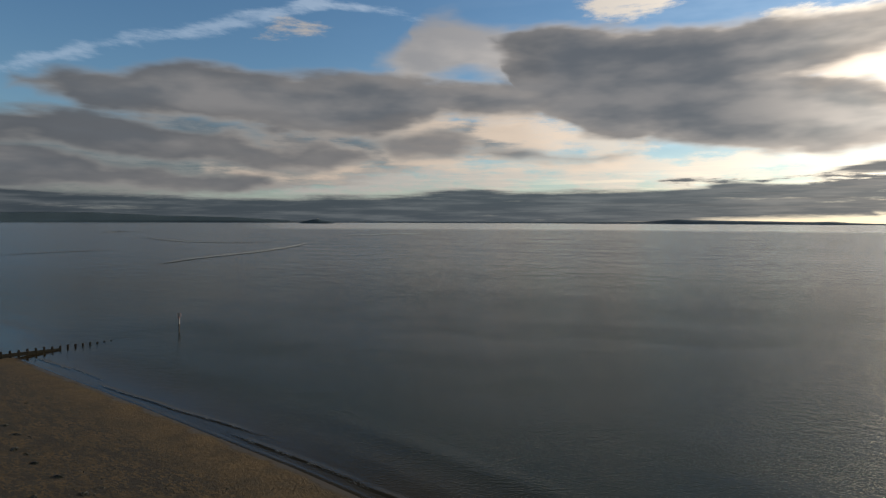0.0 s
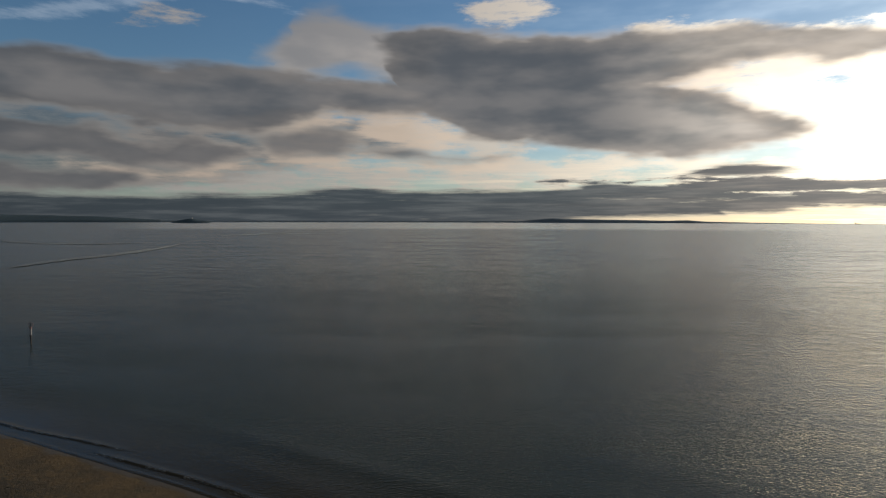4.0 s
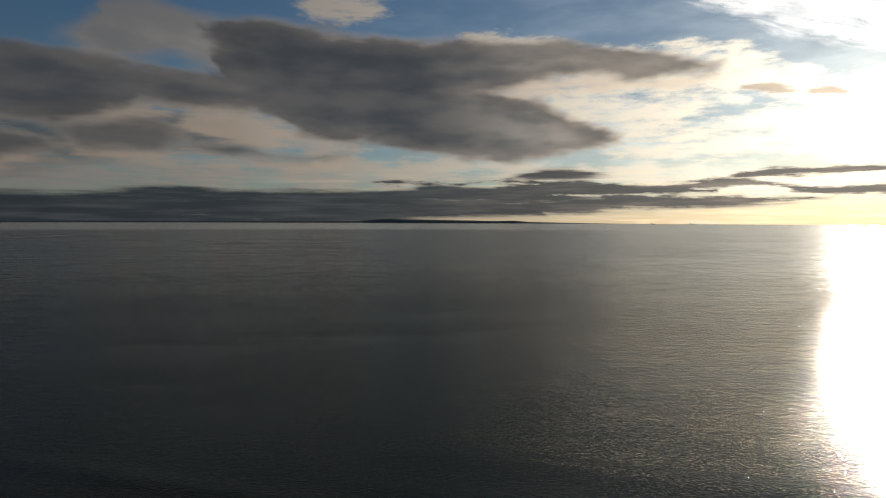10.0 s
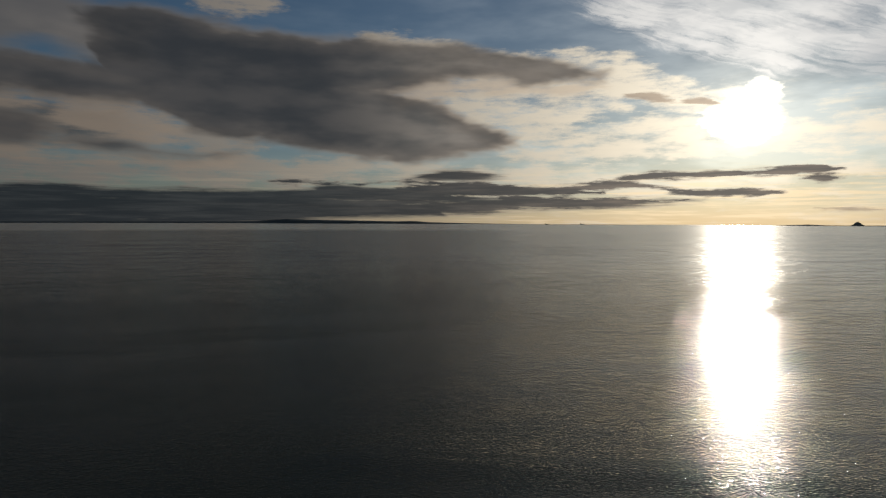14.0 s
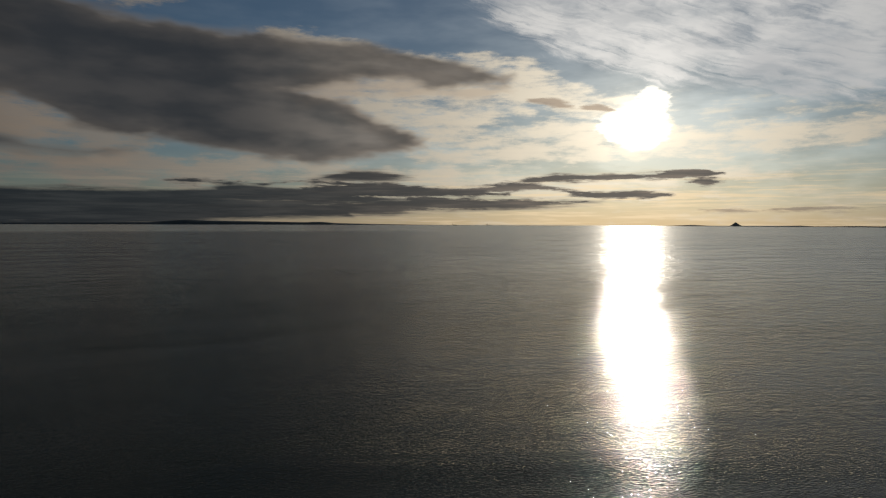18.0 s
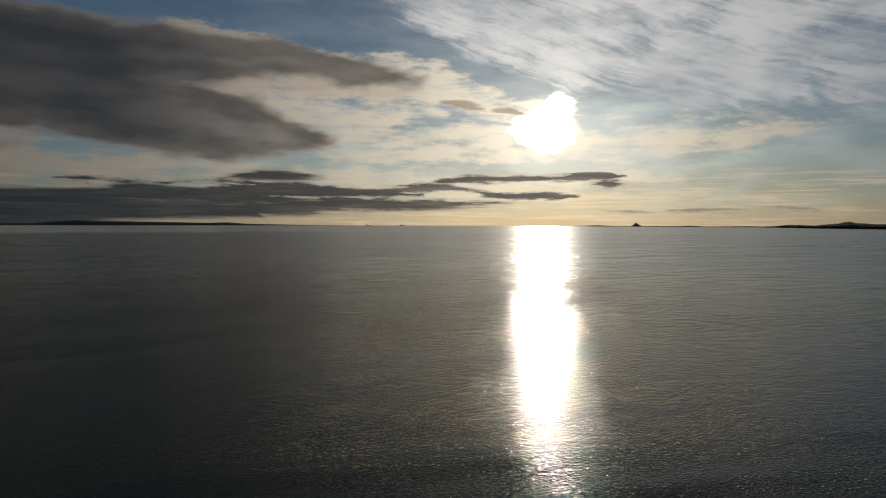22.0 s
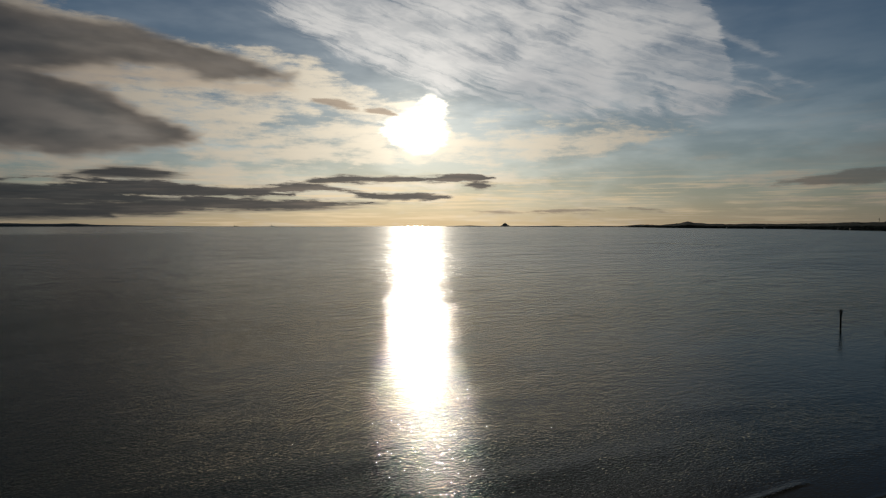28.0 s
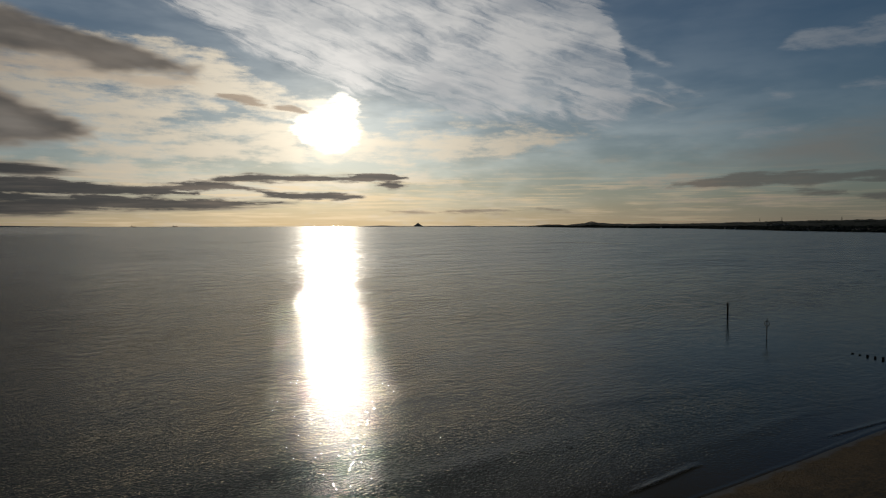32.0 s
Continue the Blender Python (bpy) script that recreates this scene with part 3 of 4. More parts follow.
    k.put(both.inputs[0], k.math("MULTIPLY", mirror.outputs[0], ruffle))
    k.tree.links.new(body.outputs[0], both.inputs[1])
    k.tree.links.new(gloss.outputs[0], both.inputs[2])
    k.tree.links.new(both.outputs[0], k.tree.get_output_node("ALL").inputs[0])
    k.tree.nodes.remove(s)
    return m


def sand_material():
    m, k, s = material("sand")
    place = k.add("ShaderNodeTexCoord").outputs["Object"]
    parts = k.add("ShaderNodeSeparateXYZ")
    k.put(parts.inputs[0], place)
    patch = k.noise(place, 0.25, 4.0, 0.6)
    speck = k.noise(place, 2.6, 5.0, 0.7)
    dry = k.mix(k.ramp(k.math("ADD", k.math("MULTIPLY", patch, 0.5), k.math("MULTIPLY", speck, 0.5)), 0.35, 0.65), (0.044, 0.027, 0.0092), (0.112, 0.0675, 0.0222))
    streak = k.noise(k.mapping(place, rot=(0, 0, math.atan2(U.y, U.x)), scale=(3.0, 1.0, 1.0), kind="TEXTURE"), 1.1, 5.0, 0.65)
    up_beach = k.ramp(k.vec("DOT_PRODUCT", place, tuple(S)), 33.0, 26.0)
    dry = k.mix(k.math("MULTIPLY", k.ramp(k.math("ADD", k.math("MULTIPLY", streak, 0.6), k.math("MULTIPLY", k.noise(place, 5.0, 4.0, 0.7), 0.4)), 0.46, 0.56), up_beach), dry, (0.024, 0.016, 0.008))
    fleck = k.noise(k.mapping(place, rot=(0, 0, math.atan2(U.y, U.x)), scale=(2.2, 1.0, 1.0), kind="TEXTURE"), 3.6, 3.0, 0.6)
    dry = k.mix(k.math("MULTIPLY", k.ramp(k.math("MULTIPLY_ADD", patch, 0.35, fleck), 0.69, 0.735), k.ramp(k.vec("DOT_PRODUCT", place, tuple(S)), 34.0, 27.0)), dry, (0.024, 0.018, 0.011))
    wet = k.ramp(k.math("ADD", parts.outputs[2], k.math("MULTIPLY", k.math("SUBTRACT", patch, 0.5), 0.12)), 0.015, 0.06, 1.0, 0.0)
    k.put(s.inputs["Base Color"], k.mix(wet, dry, (0.07, 0.05, 0.03)))
    k.put(s.inputs["Roughness"], k.math("SUBTRACT", 0.92, k.math("MULTIPLY", wet, 0.5)))
    b = k.add("ShaderNodeBump")
    b.inputs["Distance"].default_value = 0.10
    k.put(b.inputs["Strength"], k.math("SUBTRACT", 1.0, k.math("MULTIPLY", wet, 0.9)))
    k.put(b.inputs["Height"], k.math("ADD", speck, k.math("MULTIPLY", k.noise(place, 9.0, 3.0, 0.6), 0.4)))
    k.put(s.inputs["Normal"], b.outputs[0])
    return m


SEA, SAND = sea_material(), sand_material()
TIMBER = plain("weathered_timber", (0.004, 0.003, 0.0025), (0.012, 0.0095, 0.007), 3.0, 0.85, 0.03, (1, 1, 0.25), gloss=0.1)
WOODS = plain("dark_woods", (0.018, 0.026, 0.024), (0.045, 0.060, 0.052), 0.08, 0.95, 0.0)
# Blue-grey distance haze is put into this base colour
HAZED_COAST = plain("hazed_coast", (0.13, 0.17, 0.21), (0.17, 0.21, 0.25), 0.02, 0.95, 0.0)
# Pale base colour stands in for the haze before the cone hill
HAZED = plain("hazed_hill", (0.38, 0.37, 0.35), (0.46, 0.45, 0.43), 0.02, 0.95, 0.0)
# Bluish tint of far haze mixed into the hills' own dark colour
LAND = plain("hazed_hillside", (0.065, 0.095, 0.12), (0.085, 0.118, 0.14), 0.12, 0.95, 0.0)


# ---- ground and sea ----
def spread(inner, step, outer, ratio=1.18):
    """Even steps out to inner on both sides, then growing ones to outer."""
    v, d = list(np.arange(0, inner, step)), step
    while v[-1] < outer:
        d *= ratio
        v.append(min(v[-1] + d, outer))
    return np.array([-x for x in v[:0:-1]] + v)


def wave1(x, seed):
    r = np.random.RandomState(seed)
    return sum(np.sin(x / w + r.uniform(0, 6.28)) * a for w, a in ((23, 0.5), (9.5, 0.3), (4.1, 0.16), (17, 0.4)))


def sheet(name, us, ss, height, mat):
    """A sheet over the beach frame, its rim drawn in to a circle round the viewpoint."""
    uu, sv = np.meshgrid(us, ss, indexing="ij")
    zz = height(uu, sv)
    x, y = uu * U.x + sv * S.x, uu * U.y + sv * S.y
    r = np.maximum(np.hypot(x, y) / 4930.0, 1.0)
    verts = np.stack([x / r, y / r, zz], -1).reshape(-1, 3)
    a, b = len(us), len(ss)
    i = (np.arange(a - 1)[:, None] * b + np.arange(b - 1)[None]).ravel()
    faces = np.stack([i, i + b, i + b + 1, i + 1], -1)
    me = bpy.data.meshes.new(name)
    me.from_pydata(verts.tolist(), [], faces.tolist())
    me.polygons.foreach_set("use_smooth", [True] * len(me.polygons))
    me.materials.append(mat)
    return new(name, me)


def edge(u):
    """Where the water's edge lies."""
    return 35.6 + 1.2 * np.exp(-((u + 48) / 30) ** 2) - 0.042 * np.maximum(-u - 85, 0) - 9.0 * np.clip((-u - 133) / 3, 0, 1) + 0.18 * wave1(u, 3)


def ground_height(u, s):
    d = s - edge(u)
    z = np.where(d < 0, np.minimum(-d * 0.045, 2.6), np.maximum(-d * 0.03, -6.0))
    rough = np.clip((-d - 8) / 14, 0, 1) * (np.abs(u) < 260)
    return z + rough * 0.05 * (np.sin(u * 1.9 + 2 * np.sin(s * 0.7)) * np.sin(s * 1.7 + 2 * np.sin(u * 0.6)))


# small breakers: u from, u to, s at each end, height, width, share of foam
BREAKERS = [(-129, -112, 35.4, 37.0, 0.07, 0.25, 1.0), (-116, -102, 37.4, 37.6, 0.06, 0.25, 0.8), (-103, -80, 35.9, 37.9, 0.07, 0.28, 0.3), (-86, -62, 37.3, 40.2, 0.07, 0.28, 0.5),
            (-66, -42, 38.2, 38.9, 0.07, 0.28, 1.0), (-46, -22, 38.7, 40.1, 0.07, 0.28, 0.8), (-24, 12, 38.6, 39.5, 0.07, 0.3, 0.7), (8, 46, 38.8, 38.0, 0.07, 0.3, 0.5), (44, 57, 39.5, 40.6, 0.09, 0.32, 0.3),
            (76, 92, 37.9, 36.9, 0.06, 0.25, 0.3), (100, 130, 36.8, 36.0, 0.06, 0.25, 0.6)]


def sea_height(u, s):
    d = s - edge(u)
    z = 0.03 * np.exp(-((d - 0.25 - 0.2 * wave1(u * 2.3, 8)) / 0.22) ** 2)
    for u0, u1, s0, s1, amp, wide, white in BREAKERS:
        f = (u - u0) / (u1 - u0)
        line = s0 + (s1 - s0) * f + 0.25 * wave1(u * 1.6, int(s0 * 7) % 97)
        gate = np.clip(np.minimum(f, 1 - f) * 5, 0, 1)
        q = (s - line) / wide
        z += amp * gate * np.where(q < 0, np.exp(-(q * 1.6) ** 2), np.exp(-(q * 0.55) ** 2))
    for off, amp, wide, seed in ((7.5, 0.06, 1.3, 13), (12, 0.08, 2.0, 14), (18, 0.08, 2.6, 15), (26, 0.07, 3.4, 16)):
        centre = off + wave1(u * 0.7, seed) * 0.9 * (1 + off / 14)
        gate = np.clip(0.3 + wave1(u * 0.6, seed + 40), 0, 1)
        z += amp * gate * np.exp(-((d - centre) / wide) ** 2)
    return z * (np.abs(u) < 240)


axis_s = np.concatenate([-np.geomspace(5200, 30, 26), np.arange(-28, 28, 1.0), np.arange(28, 66, 0.25), 66 * 1.09 ** np.arange(0, 51)])
ground = tagged(sheet("ground", spread(180, 0.8, 5200), axis_s, ground_height, SAND), "tan sandy beach sloping under the sea", "beach", kind="structure")
sea_s = np.concatenate([np.arange(30, 66, 0.2), 66 * 1.09 ** np.arange(0, 51)])
water = tagged(sheet("water", spread(180, 0.8, 5200), sea_s, sea_height, SEA), "dark grey rippled sea under low sun", "sea", kind="structure")


def slick_material():
    """Smooth water where the current runs: fewer ripples than round about."""
    m, k, s = material("slick_water")
    place = k.add("ShaderNodeTexCoord").outputs["Object"]
    b = k.add("ShaderNodeBump")
    b.inputs["Distance"].default_value = 0.03
    k.put(b.inputs["Height"], k.noise(place, 1.4, 4.0, 0.6))
    k.put(s.inputs["Normal"], b.outputs[0])
    k.put(s.inputs["Base Color"], (0.012, 0.022, 0.020))
    s.inputs["Roughness"].default_value, s.inputs["IOR"].default_value = 0.14, 1.42
    return m


SLICK = slick_material()


def slick(line, wide, seed):
    """A ragged ribbon of calm water along a current."""
    r = np.random.RandomState(seed)
    f = np.linspace(0, len(line) - 1, 90)
    us, ss = (np.interp(f, range(len(line)), [p[i] for p in line]) for i in (0, 1))
    verts, faces = [], []
    for i in range(90):
        d = Vector((us[min(i + 1, 89)] - us[max(i - 1, 0)], ss[min(i + 1, 89)] - ss[max(i - 1, 0)])).normalized()
        w = wide * math.sin(math.pi * (i + 0.5) / 90) ** 0.6
        a, c = w * r.uniform(0.3, 1.0), w * r.uniform(0.3, 1.0)
        verts += [at(us[i] - d.y * a, ss[i] + d.x * a, 0.30), at(us[i] + d.y * c, ss[i] - d.x * c, 0.30)]
    faces = [(2 * i, 2 * i + 1, 2 * i + 3, 2 * i + 2) for i in range(89)]
    me = bpy.data.meshes.new("slick")
    me.from_pydata(verts, [], faces)
    me.materials.append(SLICK)
    return tagged(new("slick", me), "pale smooth streak of calm water on the sea", "slick", kind="structure")


slick([(-346, 159), (-376, 193), (-395, 227), (-424, 273), (-466, 329), (-529, 397)], 9, 1)
slick([(-864, 371), (-720, 340), (-661, 332), (-593, 354), (-588, 408)], 14, 2)
slick([(-1136, 429), (-1280, 500), (-1202, 520)], 22, 3)
slick([(-505, 121), (-520, 157), (-523, 202)], 5, 4)
slick([(-729, 607), (-778, 778), (-645, 806)], 24, 5)
slick([(551, 658), (576, 580), (590, 517)], 9, 6)


# ---- far shores ----
def ridge(name, az0, az1, dist, tops, deep, label, seed, mat=LAND, base=0.0):
    """A long hill line: tops gives (azimuth, height in metres); the shore faces the viewpoint."""
    me = bpy.data.meshes.new(name)
    r = np.random.RandomState(seed)
    azs = np.arange(az0, az1, 0.06)
    h = np.interp(azs, [t[0] for t in tops], [t[1] for t in tops])
    knots = np.arange(az0, az1 + 1, 0.9)
    h = h * (1 + 0.03 * np.interp(azs, knots, r.uniform(-1, 1, len(knots))))
    prof = ((0.0, -1.0), (0.04, 0.16), (0.25, 0.42), (0.6, 0.8), (1.0, 1.0), (1.3, 0.6))
    verts, faces, cols = [], [], len(prof)
    for a, top in zip(azs, h):
        dd = dist(a) if callable(dist) else dist
        for f, part in prof:
            q = dd + f * deep
            verts.append((math.sin(radians(a)) * q, math.cos(radians(a)) * q, max(top * part, -1.0) if part > 0 else -1.0))
    for i in range(len(azs) - 1):
        for j in range(cols - 1):
            p = i * cols + j
            faces.append((p, p + cols, p + cols + 1, p + 1))
    me.from_pydata(verts, [], faces)
    me.polygons.foreach_set("use_smooth", [True] * len(me.polygons))
    me.materials.append(mat)
    return tagged(new(name, me), label, "coast", kind="structure")


DIP = 0.2  # degrees by which all crests lie lower, the far water being nearer than in truth


def tops_at(dist, rows):
    """Heights from the angle at which each crest stands over the level, seen from the drone."""
    return [(a, EYE[2] + math.tan(radians(e - DIP)) * dist) for a, e in rows]


ridge("hills_north", -48, -14, 4600, tops_at(4800, [(-48, 0.55), (-36, 0.66), (-33, 0.72), (-30, 0.70), (-27, 0.6), (-24.9, 0.50), (-21, 0.42), (-18.5, 0.35), (-14, 0.10)]), 200, "dark wooded hills on the far northern shore", 1)
ridge("hills_low", -16, 62, 4700, tops_at(4850, [(-16, 0.12), (-5, 0.06), (8, 0.06), (16, 0.08), (18.2, 0.10), (19.8, 0.22), (21, 0.31), (22.2, 0.24), (23.5, 0.22), (27, 0.17), (31, 0.11), (32.5, 0.15), (34, 0.04), (37.6, -0.04), (41, -0.08), (46, -0.12), (52, -0.17), (62, -0.20)]), 150, "dark blue low coast along the horizon", 2, HAZED_COAST)
ridge("island", -13.4, -9.8, 3900, tops_at(3960, [(-13.4, -0.25), (-13.0, -0.03), (-12.4, 0.08), (-11.9, 0.2), (-11.5, 0.21), (-11.0, 0.1), (-10.4, 0.02), (-9.8, -0.25)]), 60, "small dark rocky island in the firth", 3)
ridge("coast_east", 62, 84, 4650, tops_at(4800, [(62, -0.2), (64.5, -0.06), (66, 0.0), (67.5, -0.07), (72, -0.04), (74, -0.01), (75, -0.07), (78, -0.02), (80, -0.06), (84, -0.05)]), 150, "low dark coast along the eastern horizon", 4)
ridge("cone_hill", 68.60, 69.96, 4780, tops_at(4830, [(68.60, -0.3), (68.74, -0.10), (69.00, 0.02), (69.20, 0.20), (69.28, 0.25), (69.37, 0.20), (69.56, 0.05), (69.82, -0.10), (69.96, -0.3)]), 40, "lone steep cone hill on the horizon", 9, HAZED)


def shore_far(a):
    """How far off the headland's shore lies."""
    return float(np.interp(a, [78, 84, 90, 93.8, 94.4, 101, 107.5, 120], [4600, 3700, 3400, 3300, 3150, 2400, 2110, 2000]))


# crest over the level, in degrees, along the headland
CREST = [(78, -0.1), (80, -0.02), (81, 0.10), (83, 0.06), (84.6, 0.22), (85.3, 0.36), (86.0, 0.24), (87, 0.20), (88.3, 0.14), (90, 0.18), (92, 0.16), (94, 0.20), (96, 0.24), (97.5, 0.30), (99, 0.33), (101, 0.38), (103, 0.42), (105, 0.47), (107.5, 0.51), (120, 0.55)]


def headland():
    azs = np.arange(78, 120, 0.05)
    crest = np.interp(azs, [c[0] for c in CREST], [c[1] for c in CREST])
    r = np.random.RandomState(5)
    knots = np.arange(78, 121, 0.3)
    crest = crest + 0.018 * np.interp(azs, knots, r.uniform(-1, 1, len(knots)))
    prof = ((0.0, -1.0), (4.0, 0.05), (60.0, 0.12), (160.0, 0.20), (300.0, 0.42), (480.0, 0.75), (700.0, 1.0), (760.0, 0.9))
    verts, faces, cols = [], [], len(prof)
    for a, e in zip(azs, crest):
        d0 = shore_far(a)
        deep = min(1.0, (4890 - d0) / 760)
        top = EYE[2] + math.tan(radians(e - DIP)) * (d0 + 700 * deep)
        for f, share_of in prof:
            q = d0 + f * deep
            verts.append((math.sin(radians(a)) * q, math.cos(radians(a)) * q, top * share_of if share_of > 0 else -2.0))
    for i in range(len(azs) - 1):
        for j in range(cols - 1):
            p = i * cols + j
            faces.append((p, p + cols, p + cols + 1, p + 1))
    me = bpy.data.meshes.new("headland")
    me.from_pydata(verts, [], faces)
    me.polygons.foreach_set("use_smooth", [True] * len(me.polygons))
    me.materials.append(WOODS)
    return tagged(new("headland", me), "dark headland with woods and fields", "coast", kind="structure")


headland()


def headland_at(a, inland):
    """A place on the headland: its bearing and the metres inland."""
    d0 = shore_far(a)
    deep = min(1.0, (4890 - d0) / 760)
    e = float(np.interp(a, [c[0] for c in CREST], [c[1] for c in CREST]))
    top = EYE[2] + math.tan(radians(e - DIP)) * (d0 + 700 * deep)
    z = top * float(np.interp(inland, [0, 4, 60, 160, 300, 480, 700], [0, 0.05, 0.12, 0.20, 0.42, 0.75, 1.0]))
    q = d0 + inland * deep
    return Vector((math.sin(radians(a)) * q, math.cos(radians(a)) * q, z))


# ---- builders ----
def part(name, bm, mat, parent=None, label=""):
    """Links a bmesh as one mesh object, under a thing or a part."""
    me = bpy.data.meshes.new(name)
    bm.to_mesh(me)
    bm.free()
    me.materials.append(mat)
    ob = new(name, me)
    ob.parent = parent
    return tagged(ob, label)


def share(name, ob, m, parent):
    """Another object on the same mesh."""
    o = new(name, ob.data)
    o.parent = parent
    o.matrix_local = m
    return o


def box(bm, size, m=Matrix(), bevel=0.0):
    made = bmesh.ops.create_cube(bm, size=1.0, matrix=m @ Matrix.Diagonal((*size, 1)))
    if bevel:
        edges = {e for v in made["verts"] for e in v.link_edges}
        bmesh.ops.bevel(bm, geom=list(edges), offset=bevel, segments=1, affect="EDGES")
    return bm


def tube(bm, r0, r1, z0, z1, sides=12, x=0.0, y=0.0):
    bmesh.ops.create_cone(bm, cap_ends=True, segments=sides, radius1=r0, radius2=r1, depth=z1 - z0, matrix=Matrix.Translation((x, y, (z0 + z1) / 2)))
    return bm


def ring(bm, major, minor, m, around=28, sides=8):
    loops = []
    for i in range(around):
        a = math.tau * i / around
        loops.append([bm.verts.new(m @ Vector(((major + minor * math.cos(b)) * math.cos(a), minor * math.sin(b), (major + minor * math.cos(b)) * math.sin(a)))) for b in (math.tau * j / sides for j in range(sides))])
    for i in range(around):
        for j in range(sides):
            p, q = loops[i], loops[(i + 1) % around]
            bm.faces.new((p[j], q[j], q[(j + 1) % sides], p[(j + 1) % sides]))
    return bm


def stuff_mesh(name, verts, faces, mat, label, category, smooth=False):
    me = bpy.data.meshes.new(name)
    me.from_pydata(verts, [], faces)
    if smooth:
        me.polygons.foreach_set("use_smooth", [True] * len(me.polygons))
    me.materials.append(mat)
    return tagged(new(name, me), label, category, kind="stuff")


def thing(name, u, s, z, label, category, group="", turn=0.0):
    e = new(name)
    e.matrix_world = Matrix.Translation(at(u, s, z)) @ Matrix.Rotation(math.atan2(U.y, U.x) + radians(turn), 4, "Z")
    return tagged(e, label, category, group)


SHORE_ANGLE = math.atan2(U.y, U.x)


def ground_z(u, s):
    return float(ground_height(np.array([float(u)]), np.array([float(s)]))[0])


# ---- groynes: timber posts with planks between, running out into the water ----
def groyne(u_at, s0, s1, s_boards, top_at, label, seed):
    rnd = random.Random(seed)
    g = thing("groyne", u_at(s0), s0, 0.0, label, "groyne", "timber groynes on the beach")
    inv = g.matrix_world.inverted()
    lean = math.atan2((u_at(s1) - u_at(s0)), s1 - s0)
    post_me, plank_me, s, i = None, None, s0, 0
    while s <= s1:
        top, low = top_at(s), ground_z(u_at(s), s) - 0.8
        m = inv @ Matrix.Translation(at(u_at(s), s, 0)) @ Matrix.Rotation(SHORE_ANGLE - lean, 4, "Z")
        m = m @ pose(0, 0, top + rnd.uniform(-0.06, 0.06), rnd.uniform(-2, 2), rnd.uniform(-2, 2), rnd.uniform(-4, 4))
        if post_me is None:
            bm = box(bmesh.new(), (0.32, 0.32, 4.2), Matrix.Translation((0, 0, -2.1)), 0.03)
            for v in bm.verts:
                if v.co.z > -0.1:
                    v.co.x += 0.02 * math.sin(v.co.y * 30)
                    v.co.z -= 0.03 * (v.co.x > 0)
            post_me = part("post", bm, TIMBER, g)
            post_me.matrix_local = m
        else:
            share("post", post_me, m, g)
        if s + 1.43 <= s_boards:
            for row in range(3):
                edge_z = top - 0.62 - 0.235 * row
                if edge_z < -0.5:
                    continue
                pm = inv @ Matrix.Translation(at(u_at(s + 0.715) + 0.215, s + 0.715, edge_z)) @ Matrix.Rotation(SHORE_ANGLE - lean, 4, "Z")
                pm = pm @ pose(0, 0, 0, -math.degrees(math.atan((top - top_at(s + 1.43)) / 1.43)), rnd.uniform(-1.5, 1.5), rnd.uniform(-0.5, 0.5))
                if plank_me is None:
                    plank_me = part("plank", box(bmesh.new(), (0.09, 1.425, 0.225), Matrix(), 0.012), PLANK, g)
                    plank_me.matrix_local = pm
                else:
                    share("plank", plank_me, pm, g)
        s += 1.43
        i += 1
    return g


PLANK = plain("algae_stained_planks", (0.004, 0.0035, 0.002), (0.012, 0.010, 0.006), 2.0, 0.8, 0.02, (1, 0.2, 1), gloss=0.1)
groyne(lambda s: -132.2 - (s - 36) * 0.17, 24.1, 54.5, 42.0, lambda s: 0.80 - (s - 41) * 0.065, "weathered timber groyne running from sand into sea", 5)
groyne(lambda s: 129.0 + (s - 54.7) * 0.17, 28.9, 64.6, 49.0, lambda s: 0.54 - (s - 54) * 0.06 if s > 48 else 0.9 - (s - 48) * 0.03, "dark timber groyne posts standing in shallow water", 6)

# ---- marker posts ----
IRON = plain("rusted_iron", (0.015, 0.013, 0.012), (0.06, 0.042, 0.030), 5.0, 0.7, 0.01, metal=0.3)
PALE = plain("weathered_white_paint", (0.14, 0.115, 0.11), (0.27, 0.24, 0.23), 4.0, 0.7, 0.004)
FADED_RED = plain("faded_red_paint", (0.09, 0.04, 0.035), (0.17, 0.08, 0.07), 4.0, 0.7, 0.004)
face_south = Matrix.Rotation(radians(64), 4, "Z")


def beacon(u, s, label):
    """A pole with a pale board and a ring on top."""
    b = thing("beacon", u, s, 0.0, label, "beacon", "marker posts in the water")
    low = ground_z(u, s) - 0.5
    part("pole", tube(tube(bmesh.new(), 0.13, 0.12, low, 1.95), 0.07, 0.06, 3.5, 4.45, 10), IRON, b)
    part("collar", tube(tube(bmesh.new(), 0.20, 0.24, 1.75, 1.85), 0.24, 0.20, 1.85, 2.0), IRON, b)
    bm = tube(bmesh.new(), 0.19, 0.17, 1.95, 3.45, 14)
    part("sleeve", bm, PALE, b, "pale painted sleeve")
    part("band", tube(bmesh.new(), 0.20, 0.20, 3.2, 3.62, 14), FADED_RED, b, "faded red band")
    part("ring", ring(bmesh.new(), 0.42, 0.045, Matrix.Translation((0, 0, 4.0)) @ face_south), FADED_RED, b, "faded red ring topmark")
    return b


